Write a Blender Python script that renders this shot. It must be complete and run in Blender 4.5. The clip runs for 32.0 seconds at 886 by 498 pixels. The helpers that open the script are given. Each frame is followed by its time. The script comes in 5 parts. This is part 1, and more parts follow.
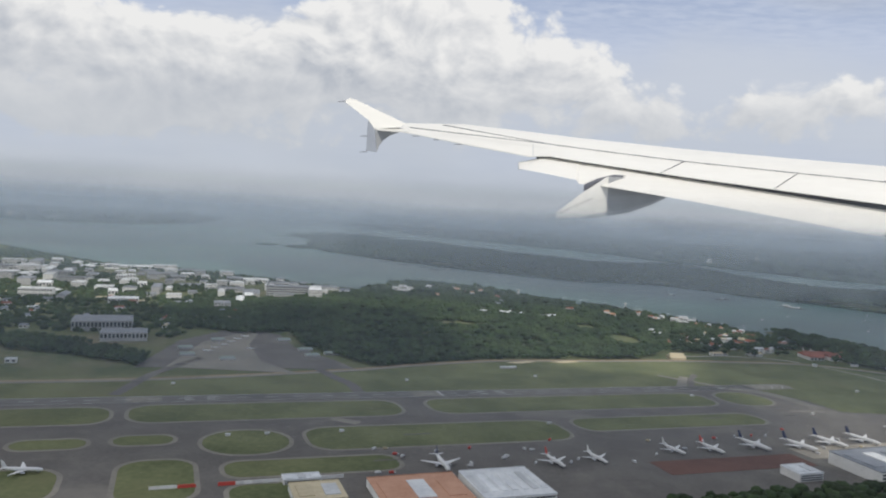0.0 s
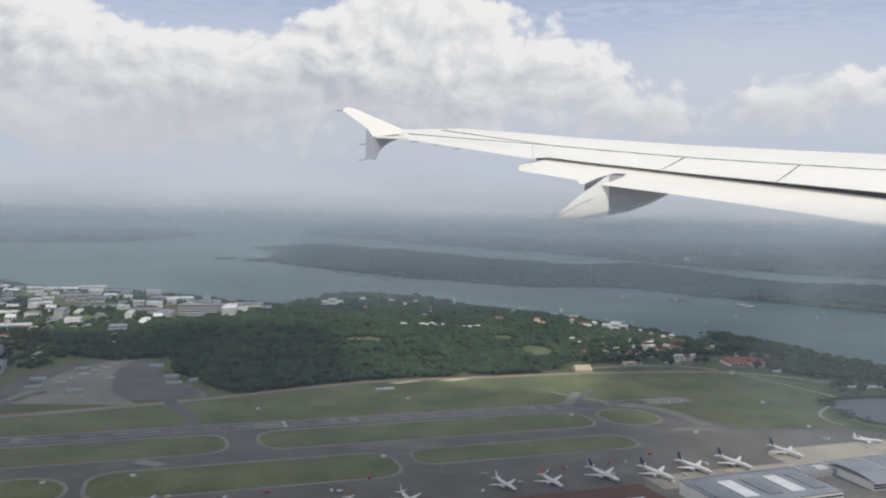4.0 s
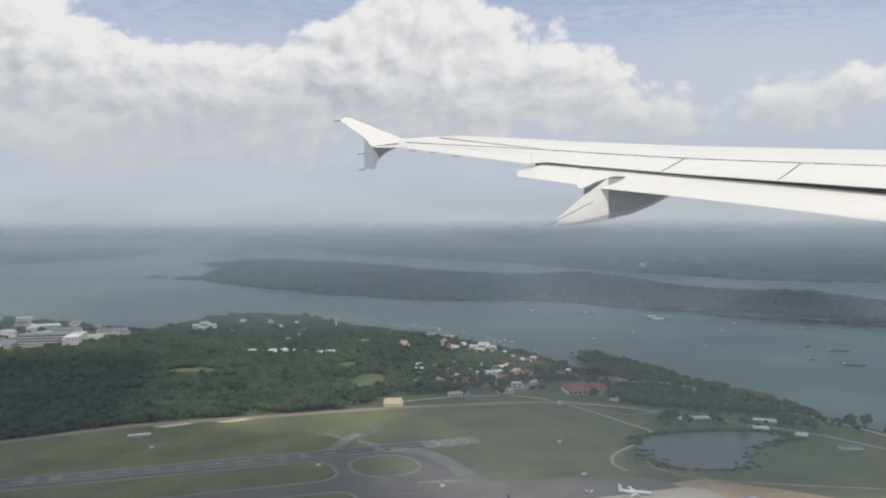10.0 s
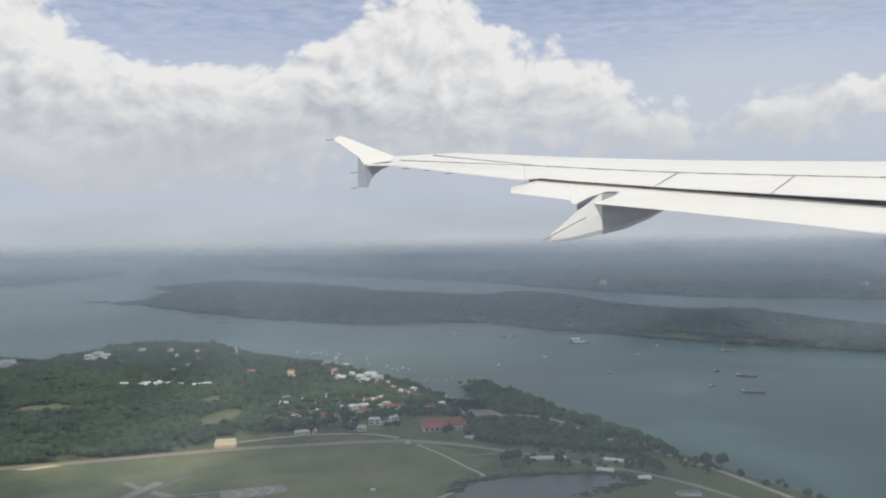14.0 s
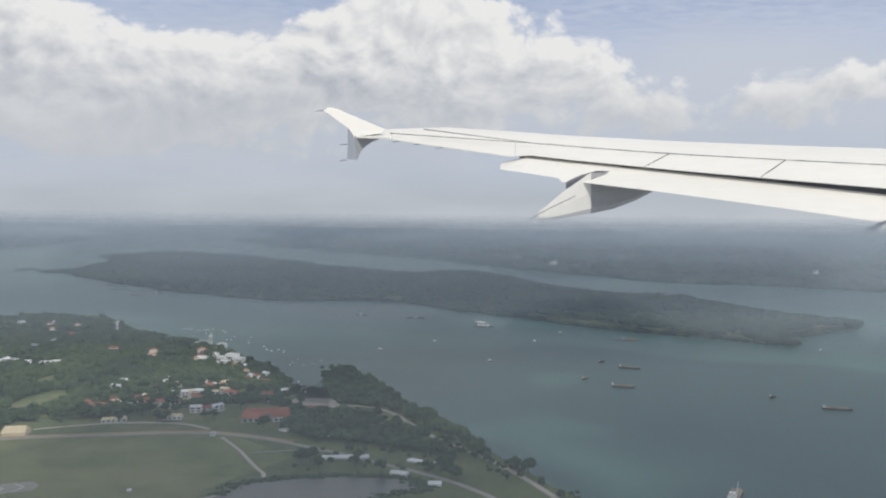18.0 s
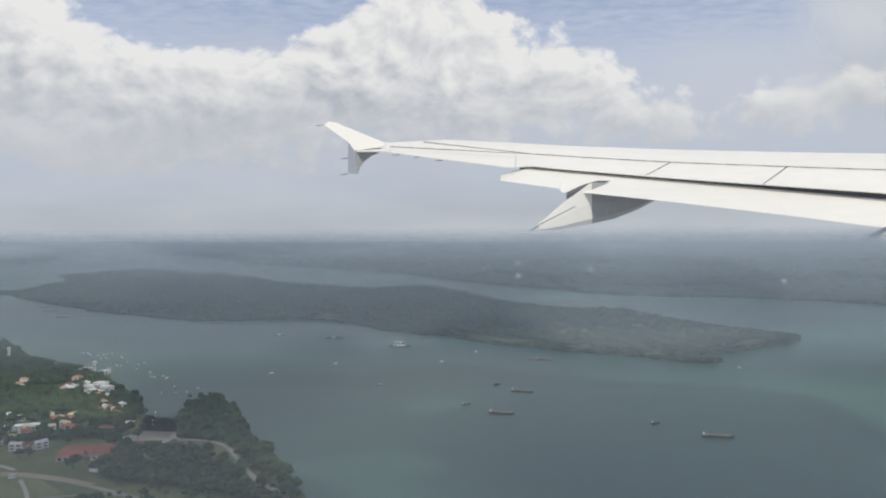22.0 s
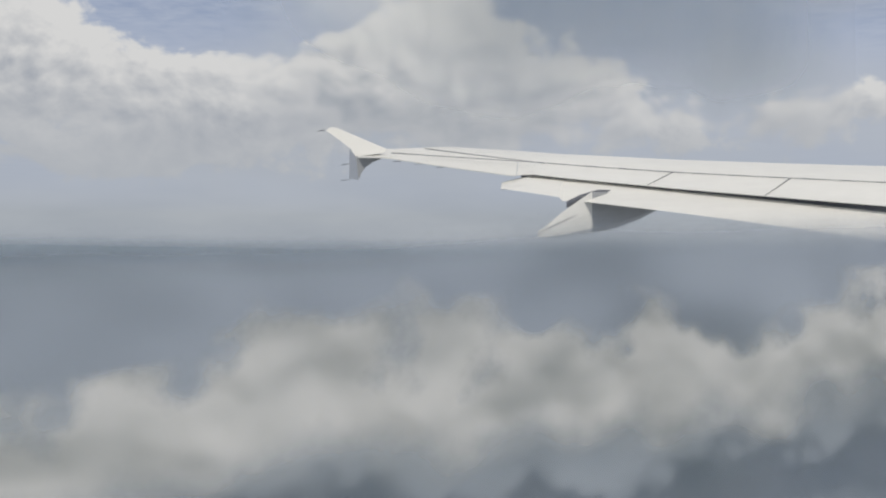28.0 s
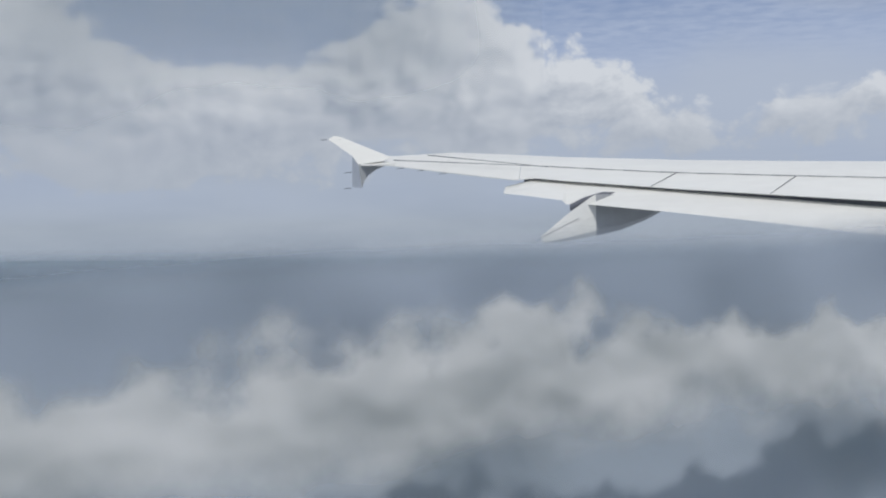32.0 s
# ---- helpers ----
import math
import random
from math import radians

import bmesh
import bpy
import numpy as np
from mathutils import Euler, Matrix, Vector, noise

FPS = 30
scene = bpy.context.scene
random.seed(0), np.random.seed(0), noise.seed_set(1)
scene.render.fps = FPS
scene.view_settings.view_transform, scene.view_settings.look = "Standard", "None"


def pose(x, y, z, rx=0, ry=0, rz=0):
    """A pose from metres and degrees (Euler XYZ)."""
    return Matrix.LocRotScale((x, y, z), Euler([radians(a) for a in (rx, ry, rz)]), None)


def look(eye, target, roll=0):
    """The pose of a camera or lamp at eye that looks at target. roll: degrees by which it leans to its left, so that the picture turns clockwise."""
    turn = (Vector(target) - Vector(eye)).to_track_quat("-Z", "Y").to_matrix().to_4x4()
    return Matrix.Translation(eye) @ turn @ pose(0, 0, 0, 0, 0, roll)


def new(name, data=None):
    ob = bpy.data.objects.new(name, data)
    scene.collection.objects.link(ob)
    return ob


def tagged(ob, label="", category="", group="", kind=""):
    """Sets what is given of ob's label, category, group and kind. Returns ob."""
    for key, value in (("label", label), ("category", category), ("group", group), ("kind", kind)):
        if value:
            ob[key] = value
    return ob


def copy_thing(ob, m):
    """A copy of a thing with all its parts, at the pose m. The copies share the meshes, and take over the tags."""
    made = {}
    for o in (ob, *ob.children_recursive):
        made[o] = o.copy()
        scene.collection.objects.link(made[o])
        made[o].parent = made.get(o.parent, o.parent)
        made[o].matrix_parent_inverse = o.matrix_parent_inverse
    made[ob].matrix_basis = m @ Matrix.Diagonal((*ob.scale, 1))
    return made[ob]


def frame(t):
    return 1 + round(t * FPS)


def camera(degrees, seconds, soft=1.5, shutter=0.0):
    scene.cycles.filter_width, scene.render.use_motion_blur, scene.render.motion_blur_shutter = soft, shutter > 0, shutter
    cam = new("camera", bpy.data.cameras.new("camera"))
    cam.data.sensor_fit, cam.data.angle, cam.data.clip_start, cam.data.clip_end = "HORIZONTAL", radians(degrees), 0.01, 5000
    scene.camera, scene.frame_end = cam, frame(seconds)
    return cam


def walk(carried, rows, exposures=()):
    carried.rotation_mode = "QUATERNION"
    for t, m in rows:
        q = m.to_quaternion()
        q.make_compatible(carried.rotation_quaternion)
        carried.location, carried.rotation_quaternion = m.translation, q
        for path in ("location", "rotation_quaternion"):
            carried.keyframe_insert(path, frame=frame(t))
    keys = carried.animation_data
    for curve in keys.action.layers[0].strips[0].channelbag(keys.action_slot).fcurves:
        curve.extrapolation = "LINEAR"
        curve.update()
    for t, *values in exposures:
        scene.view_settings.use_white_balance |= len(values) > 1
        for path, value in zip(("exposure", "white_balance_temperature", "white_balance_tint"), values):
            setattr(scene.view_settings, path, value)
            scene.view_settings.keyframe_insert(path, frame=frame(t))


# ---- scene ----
# One world metre stands for ten metres of the real landscape; the aeroplane's wing hangs far off over the sea.
cam = camera(60.0, 32.0, soft=2.1)


def view(x, y, z, yaw, pitch, roll):
    return pose(x, y, z, 90 + pitch, 0, yaw) @ pose(0, 0, 0, 0, 0, roll)


ROWS = [
    (0, 0, 0, 36.493, -0.053, -3.642, 3.408),
    (0.5, 3.575, 1.667, 36.742, 0.138, -3.742, 3.34),
    (1, 7.166, 3.32, 36.98, 0.327, -3.829, 2.799),
    (1.5, 10.773, 4.97, 37.228, 0.631, -3.72, 2.16),
    (2, 14.393, 6.607, 37.456, 0.74, -3.202, 1.392),
    (2.5, 18.037, 8.233, 37.683, 0.734, -2.997, 1.104),
    (3, 21.692, 9.846, 37.901, 0.695, -3.25, 1.178),
    (3.5, 25.379, 11.467, 38.109, 0.572, -3.325, 1.291),
    (5.5, 40.297, 17.827, 38.9, 0.569, -3.102, 1.114),
    (6, 44.064, 19.397, 39.108, 0.566, -3.749, 1.406),
    (6.5, 47.857, 20.959, 39.307, 0.55, -4.214, 1.856),
    (7, 51.672, 22.531, 39.505, 0.419, -4.201, 1.974),
    (7.5, 55.501, 24.096, 39.713, 0.419, -3.871, 1.936),
    (8, 59.341, 25.662, 39.911, 0.497, -3.586, 1.809),
    (8.5, 63.182, 27.23, 40.1, 0.681, -2.99, 1.062),
    (9, 67.052, 28.801, 40.289, 0.964, -2.611, 0.092),
    (9.5, 70.931, 30.374, 40.468, 1.154, -2.523, 0.078),
    (10, 74.836, 31.951, 40.638, 1.246, -2.745, -0.242),
    (10.5, 78.757, 33.531, 40.798, 1.241, -2.887, -0.075),
    (11, 82.713, 35.115, 40.938, 1.163, -2.602, -0.067),
    (11.5, 86.681, 36.713, 41.06, 1.177, -2.116, -0.405),
    (12, 90.673, 38.305, 41.172, 1.296, -1.709, -1.102),
    (12.5, 94.675, 39.911, 41.266, 1.241, -1.639, -1.38),
    (13, 98.707, 41.523, 41.35, 1.339, -1.604, -1.107),
    (13.5, 102.738, 43.14, 41.415, 1.22, -1.343, -1.002),
    (15.5, 118.86, 49.634, 41.627, 1.595, -2.843, -0.8),
    (16, 122.857, 51.247, 41.677, 1.482, -3.573, -0.192),
    (16.5, 126.848, 52.86, 41.739, 1.527, -4.29, 0.257),
    (17, 130.833, 54.462, 41.802, 1.093, -4.175, 0.302),
    (17.5, 134.802, 56.055, 41.866, 0.917, -3.642, 1.002),
    (18, 138.763, 57.63, 41.941, 0.761, -3.341, 0.586),
    (18.5, 142.707, 59.178, 42.018, 0.687, -3.543, 0.51),
    (19, 146.651, 60.717, 42.097, 0.815, -3.798, 0.631),
    (19.5, 150.586, 62.222, 42.177, 0.637, -3.511, 0.752),
    (20, 154.521, 63.701, 42.269, 0.638, -3.241, 1.051),
    (20.5, 158.434, 65.174, 42.362, 0.569, -3.001, 0.962),
    (21, 162.345, 66.614, 42.466, 1.034, -2.729, 0.448),
    (21.5, 166.243, 68.048, 42.573, 1.116, -2.3, -0.009),
    (22, 170.125, 69.478, 42.708, 1.313, -2.427, -0.33),
    (22.5, 173.981, 70.904, 42.846, 1.412, -2.413, -0.164),
    (23, 177.821, 72.326, 42.994, 1.576, -3.077, 0.111),
    (23.5, 181.642, 73.754, 43.162, 1.338, -2.91, 0.046),
    (24, 185.432, 75.197, 43.341, 1.213, -1.573, -1.166),
    (24.5, 189.259, 76.627, 43.499, 1.63, -1.297, -0.3),
    (25, 193.086, 78.056, 43.658, 1.704, -0.154, 0.3),
    (25.5, 196.913, 79.486, 43.816, 1.78, 0.63, 0.7),
    (26.5, 204.567, 82.345, 44.132, 1.844, -0.816, 0.9),
    (27.5, 212.221, 85.204, 44.449, 1.907, -1.662, 0.586),
    (28, 216.048, 86.634, 44.607, 1.93, -1.92, 0.447),
    (28.5, 219.875, 88.064, 44.765, 1.973, -2.438, 0.447),
    (29, 223.702, 89.493, 44.923, 2.013, -2.54, 0.457),
    (29.5, 227.529, 90.923, 45.081, 1.941, -2.929, 0.453),
    (30, 231.356, 92.353, 45.24, 2.055, -2.826, 0.472),
    (30.5, 235.183, 93.782, 45.398, 2.209, -2.688, 0.185),
    (31, 239.01, 95.212, 45.556, 2.249, -2.629, -0.11),
    (31.5, 242.837, 96.641, 45.714, 2.427, -1.701, -0.493),
    (32, 246.664, 98.071, 45.872, 2.688, -1.48, -0.885),
]

walk(cam, [(r[0], view(*r[1:])) for r in ROWS], [(0.0, 0.08, 6500, 10), (10.0, 0.04, 6500, 10), (23.5, 0.0, 6500, 10), (25.5, -0.12, 6500, 10), (28.0, -0.28, 6500, 10), (30.0, -0.28, 6400, 10), (32.0, -0.28, 6000, 10)])

# ---------------------------------------------------------------- light
SUN_AZ, SUN_EL = 140.0, 52.0


class Nodes:
    """A short hand for node trees."""

    def __init__(self, tree):
        self.tree = tree
        tree.nodes.clear()

    def add(self, kind, **settings):
        n = self.tree.nodes.new(kind)
        for k, v in settings.items():
            if k == "ins":
                for name, value in v.items():
                    sock = n.inputs[name]
                    if isinstance(value, bpy.types.NodeSocket):
                        self.tree.links.new(value, sock)
                    else:
                        sock.default_value = value
            else:
                setattr(n, k, v)
        return n

    def math(self, op, a, b=0.0, c=0.0, clamp=False):
        n = self.add("ShaderNodeMath", operation=op, use_clamp=clamp, ins={0: a, 1: b, 2: c})
        return n.outputs[0]

    def vmath(self, op, a, b=(0, 0, 0)):
        return self.add("ShaderNodeVectorMath", operation=op, ins={0: a, 1: b}).outputs[0]

    def xyz(self, x, y, z):
        return self.add("ShaderNodeCombineXYZ", ins={0: x, 1: y, 2: z}).outputs[0]

    def noise(self, vec, scale, detail=3.0, rough=0.5, distort=0.0):
        return self.add("ShaderNodeTexNoise", ins={"Vector": vec, "Scale": scale, "Detail": detail, "Roughness": rough, "Distortion": distort}).outputs[0]

    def span(self, v, a, b, lo=0.0, hi=1.0, smooth=True):
        n = self.add("ShaderNodeMapRange", interpolation_type="SMOOTHSTEP" if smooth else "LINEAR",
                     ins={0: v, 1: a, 2: b, 3: lo, 4: hi})
        return n.outputs[0]

    def mix(self, f, a, b, blend="MIX"):
        n = self.add("ShaderNodeMix", data_type="RGBA", blend_type=blend)
        for sock, value in ((n.inputs[0], f), (n.inputs[6], a), (n.inputs[7], b)):
            if isinstance(value, bpy.types.NodeSocket):
                self.tree.links.new(value, sock)
            else:
                sock.default_value = value if not isinstance(value, tuple) or len(value) == 4 else (*value, 1)
        return n.outputs[2]

    def wire(self, a, b):
        self.tree.links.new(a, b)


# clouds of the sky: azimuth and elevation of the middle, half widths, all in degrees, and weight
CLOUDS = [
    (-28, 9.0, 9, 4.5, 1.15), (-33, 13.5, 8, 3.5, 0.9), (-17, 8.0, 6, 3.4, 1.0), (-9.5, 9.5, 5.0, 3.4, 1.1), (-20, 4.5, 12, 1.8, 0.5),
    (-1, 7, 6, 2.8, 0.8), (-3, 12.6, 7.0, 5.0, 1.25), (7, 9.4, 6, 3.8, 1.05), (24, 7.6, 7, 2.3, 0.85), (14, 6.0, 6, 2.0, 0.6),
    (38, 9, 8, 4.5, 0.9), (-47, 10, 10, 6.0, 1.0), (-60, 25, 14, 10, 0.9), (65, 22, 16, 9, 0.8),
    (-14, 15.8, 5, 1.8, -0.6), (-21, 14.2, 4, 1.8, -0.5), (19, 13.5, 6, 2.2, -0.4), (29, 12, 6, 2.0, -0.3), (5, 21.5, 16, 3.0, -0.5),
]
# broad soft banks: the same, and their colour
SOFT = [
    (-14, 7.0, 30, 5.5, 0.9, (0.50, 0.54, 0.61)), (24, 7.5, 24, 5.0, 0.75, (0.54, 0.58, 0.65)), (25, 17.5, 14, 3.6, 0.6, (0.46, 0.485, 0.53)), (8, 20.5, 20, 3.4, 0.7, (0.38, 0.405, 0.44)),
]


def build_sky():
    world = bpy.data.worlds.new("sky")
    world.use_nodes = True
    scene.world = world
    n = Nodes(world.node_tree)
    sky = n.add("ShaderNodeTexSky", sky_type="NISHITA", sun_disc=False, sun_elevation=radians(SUN_EL), sun_rotation=radians(SUN_AZ),
                altitude=400.0, air_density=1.2, dust_density=2.0)
    way = n.add("ShaderNodeTexCoord").outputs["Generated"]
    sep = n.add("ShaderNodeSeparateXYZ", ins={0: way})
    az = n.math("MULTIPLY", n.math("ARCTAN2", sep.outputs[0], sep.outputs[1]), 57.2958)
    el = n.math("MULTIPLY", n.math("ARCSINE", sep.outputs[2]), 57.2958)
    flat = n.xyz(az, n.math("MULTIPLY", el, 1.35), 0.0)

    def weight(dx, dy):
        p = n.vmath("ADD", flat, (dx, dy, 0))
        warp = n.add("ShaderNodeTexNoise", ins={"Vector": p, "Scale": 0.11, "Detail": 2.0, "Roughness": 0.5}).outputs[1]
        q = n.vmath("ADD", p, n.vmath("MULTIPLY", n.vmath("SUBTRACT", warp, (0.5, 0.5, 0.5)), (5, 5, 0)))
        sq = n.add("ShaderNodeSeparateXYZ", ins={0: q})
        total = 0.0
        for a, e, ra, re, w in CLOUDS:
            u = n.math("MULTIPLY", n.math("ADD", sq.outputs[0], -a), 1 / ra)
            v = n.math("MULTIPLY", n.math("ADD", sq.outputs[1], -e * 1.35), 1 / (re * 1.35))
            g = n.math("EXPONENT", n.math("MULTIPLY", n.math("MULTIPLY_ADD", u, u, n.math("MULTIPLY", v, v)), -1.0))
            total = n.math("MULTIPLY_ADD", g, w, total)
        big = n.noise(p, 0.15, 6.0, 0.5)
        puff = n.add("ShaderNodeTexVoronoi", feature="SMOOTH_F1", ins={"Vector": q, "Scale": 0.42, "Detail": 3.0, "Roughness": 0.55, "Smoothness": 0.12}).outputs[0]
        rough = n.math("SUBTRACT", n.math("MULTIPLY", big, 1.15), n.math("MULTIPLY", puff, 0.5))
        return n.math("ADD", total, n.math("ADD", rough, -0.52)), rough

    here, rough = weight(0.0, 0.0)
    there, _ = weight(0.75, 1.1)
    cover = n.span(here, 0.0, 0.35)
    slope = n.math("MULTIPLY", n.math("SUBTRACT", here, there), n.span(el, 4.0, 11.0, 0.3, 1.0))
    lit = n.math("ADD", n.math("MULTIPLY", slope, 1.15), n.math("MULTIPLY", n.span(here, 0.1, 1.2), -0.2))
    lit = n.math("ADD", lit, n.span(el, 3.0, 13.0, 0.42, 0.80), clamp=True)
    cloud = n.mix(lit, (0.40, 0.43, 0.485), (0.85, 0.84, 0.82))
    # thin high cloud with ripples
    lift = n.math("DIVIDE", 1.0, n.math("MAXIMUM", sep.outputs[2], 0.05))
    high = n.xyz(n.math("MULTIPLY", sep.outputs[0], lift), n.math("MULTIPLY", sep.outputs[1], lift), 0.0)
    ripple = n.noise(n.vmath("MULTIPLY", high, (1.0, 1.25, 1.0)), 8.0, 3.5, 0.55, 0.1)
    sheet = n.noise(high, 1.1, 3.0, 0.5)
    veil = n.math("MULTIPLY", n.span(ripple, 0.2, 0.74), n.span(sheet, 0.25, 0.6, 0.4, 1.0), clamp=True)
    keep = n.span(el, 8.0, 14.0)
    veil = n.math("ADD", n.math("MULTIPLY", veil, keep), n.math("MULTIPLY", n.math("SUBTRACT", 1.0, keep), n.span(sheet, 0.3, 0.7, 0.2, 0.8)))
    blue = n.mix(n.math("MULTIPLY", veil, 0.75), n.mix(0.75, n.mix(1.0, sky.outputs[0], (0.06, 0.06, 0.06), "MULTIPLY"), (0.15, 0.255, 0.50)), (0.45, 0.515, 0.65))
    blue = n.mix(n.span(el, 20.0, 9.0, 0.0, 0.75), blue, (0.55, 0.61, 0.75))
    # broad soft banks
    drift = n.add("ShaderNodeTexNoise", ins={"Vector": flat, "Scale": 0.07, "Detail": 4.0, "Roughness": 0.5}).outputs[1]
    soft_at = n.add("ShaderNodeSeparateXYZ", ins={0: n.vmath("ADD", flat, n.vmath("MULTIPLY", n.vmath("SUBTRACT", drift, (0.5, 0.5, 0.5)), (16, 12, 0)))})
    for a, e, ra, re, w, tone in SOFT:
        u = n.math("MULTIPLY", n.math("ADD", soft_at.outputs[0], -a), 1 / ra)
        v = n.math("MULTIPLY", n.math("ADD", soft_at.outputs[1], -e * 1.35), 1 / (re * 1.35))
        r = n.math("SQRT", n.math("MULTIPLY_ADD", u, u, n.math("MULTIPLY", v, v)))
        blue = n.mix(n.span(r, 1.15, 0.35, 0.0, w), blue, tone)
    # a great soft cloud that fills the upper sky and thins out to one side
    swell = n.noise(flat, 0.045, 4.0, 0.5)
    edge = n.math("MULTIPLY_ADD", n.math("SUBTRACT", swell, 0.5), 46.0, n.math("MULTIPLY_ADD", n.math("SUBTRACT", el, 26.0), 0.35, az))
    fill = n.math("MULTIPLY", n.span(edge, 8.0, -20.0, 0.16, 1.0), n.span(el, 15.0, 20.5))
    glow = n.noise(n.vmath("ADD", flat, (31, 7, 0)), 0.05, 5.0, 0.5)
    pale = n.mix(n.math("MULTIPLY", n.span(glow, 0.36, 0.62), n.span(el, 19.0, 28.0)), (0.48, 0.505, 0.545), (1.25, 1.23, 1.19))
    blue = n.mix(fill, blue, pale)
    col = n.mix(0.14, n.mix(cover, blue, cloud), (0.58, 0.62, 0.68))
    # grey haze that thickens towards the horizon
    low = n.math("EXPONENT", n.math("MULTIPLY", n.math("MAXIMUM", el, 0.0), -0.27))
    haze = n.mix(n.span(n.noise(n.vmath("MULTIPLY", flat, (0.5, 1.6, 1)), 0.12, 4.0), 0.3, 0.7), (0.43, 0.47, 0.52), (0.50, 0.535, 0.575))
    col = n.mix(n.math("MINIMUM", n.math("MULTIPLY", low, 1.15), 1.0), col, haze)
    back = n.add("ShaderNodeBackground", ins={"Color": col, "Strength": 1.0})
    n.wire(back.outputs[0], n.add("ShaderNodeOutputWorld").inputs[0])


build_sky()
sun = new("sun", bpy.data.lights.new("sun", "SUN"))
sun.data.energy, sun.data.angle, sun.data.color = 2.6, radians(1.0), (1.0, 0.94, 0.83)
sun.matrix_world = look((math.sin(radians(SUN_AZ)) * math.cos(radians(SUN_EL)), math.cos(radians(SUN_AZ)) * math.cos(radians(SUN_EL)), math.sin(radians(SUN_EL))), (0, 0, 0))


# ---------------------------------------------------------------- materials
def surface(name, dark, light, scale=1.0, rough=0.8, fine=None, bump=0.0, metal=0.0, jitter=0.0, island=False, spec=0.3, stretch=(1, 1, 1), stain=None):
    """Two colours mixed by noise at two scales, with relief; jitter varies the brightness from object to object or from piece to piece."""
    m = bpy.data.materials.new(name)
    m.use_nodes = True
    n = Nodes(m.node_tree)
    at = n.vmath("MULTIPLY", n.add("ShaderNodeTexCoord").outputs["Object"], stretch)
    a = n.noise(at, scale, 4.0, 0.6)
    b = n.noise(at, fine or scale * 9.0, 3.0, 0.6)
    f = n.math("ADD", n.math("MULTIPLY", n.span(a, 0.3, 0.7), 0.65), n.math("MULTIPLY", n.span(b, 0.3, 0.7), 0.35))
    col = n.mix(f, dark, light)
    if stain:
        col = n.mix(n.span(n.noise(at, scale * 0.35, 5.0, 0.65), 0.52, 0.68, 0.0, 0.8), col, stain)
    if jitter:
        src = n.add("ShaderNodeNewGeometry").outputs["Random Per Island"] if island else n.add("ShaderNodeObjectInfo").outputs["Random"]
        col = n.mix(1.0, col, n.add("ShaderNodeCombineColor", ins={i: n.span(src, 0, 1, 1 - jitter, 1 + jitter, False) for i in range(3)}).outputs[0], "MULTIPLY")
    p = n.add("ShaderNodeBsdfPrincipled", ins={"Base Color": col, "Roughness": rough, "Metallic": metal, "Specular IOR Level": spec})
    if bump:
        n.wire(n.add("ShaderNodeBump", ins={"Strength": bump, "Distance": 0.1, "Height": b}).outputs[0], p.inputs["Normal"])
    n.wire(p.outputs[0], n.add("ShaderNodeOutputMaterial").inputs[0])
    return m


def water_material():
    m = bpy.data.materials.new("strait water")
    m.use_nodes = True
    n = Nodes(m.node_tree)
    at = n.add("ShaderNodeTexCoord").outputs["Object"]
    big = n.noise(n.vmath("MULTIPLY", at, (1, 1.5, 1)), 0.006, 4.0, 0.55, 0.6)
    streak = n.noise(n.vmath("MULTIPLY", at, (0.5, 1.8, 1)), 0.03, 5.0, 0.6)
    f = n.math("ADD", n.math("MULTIPLY", n.span(big, 0.36, 0.64), 0.7), n.math("MULTIPLY", streak, 0.3))
    col = n.mix(f, (0.028, 0.066, 0.064), (0.058, 0.125, 0.102))
    waves = n.noise(n.vmath("MULTIPLY", at, (1.0, 0.5, 1.0)), 0.22, 3.0, 0.5)
    p = n.add("ShaderNodeBsdfPrincipled", ins={"Base Color": col, "Roughness": 0.36, "IOR": 1.33, "Specular IOR Level": 0.42})
    n.wire(n.add("ShaderNodeBump", ins={"Strength": 0.2, "Distance": 0.25, "Height": waves}).outputs[0], p.inputs["Normal"])
    n.wire(p.outputs[0], n.add("ShaderNodeOutputMaterial").inputs[0])
    return m


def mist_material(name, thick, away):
    """Haze put into a tinted see-through sheet: thin near the ground and above the haze layer."""
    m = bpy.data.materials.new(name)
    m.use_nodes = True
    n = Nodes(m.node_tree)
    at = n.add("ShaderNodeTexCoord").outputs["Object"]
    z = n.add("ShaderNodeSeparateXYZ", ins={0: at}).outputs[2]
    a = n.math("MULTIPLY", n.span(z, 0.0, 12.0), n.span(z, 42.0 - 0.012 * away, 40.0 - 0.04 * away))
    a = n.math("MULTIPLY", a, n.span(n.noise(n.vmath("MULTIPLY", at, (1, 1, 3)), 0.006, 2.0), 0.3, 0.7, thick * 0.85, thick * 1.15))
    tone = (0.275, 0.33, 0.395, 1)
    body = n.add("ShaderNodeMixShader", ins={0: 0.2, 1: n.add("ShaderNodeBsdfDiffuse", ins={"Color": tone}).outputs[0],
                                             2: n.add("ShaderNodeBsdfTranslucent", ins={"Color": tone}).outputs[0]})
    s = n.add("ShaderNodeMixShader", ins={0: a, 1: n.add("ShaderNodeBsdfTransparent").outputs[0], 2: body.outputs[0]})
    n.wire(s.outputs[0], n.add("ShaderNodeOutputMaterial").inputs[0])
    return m


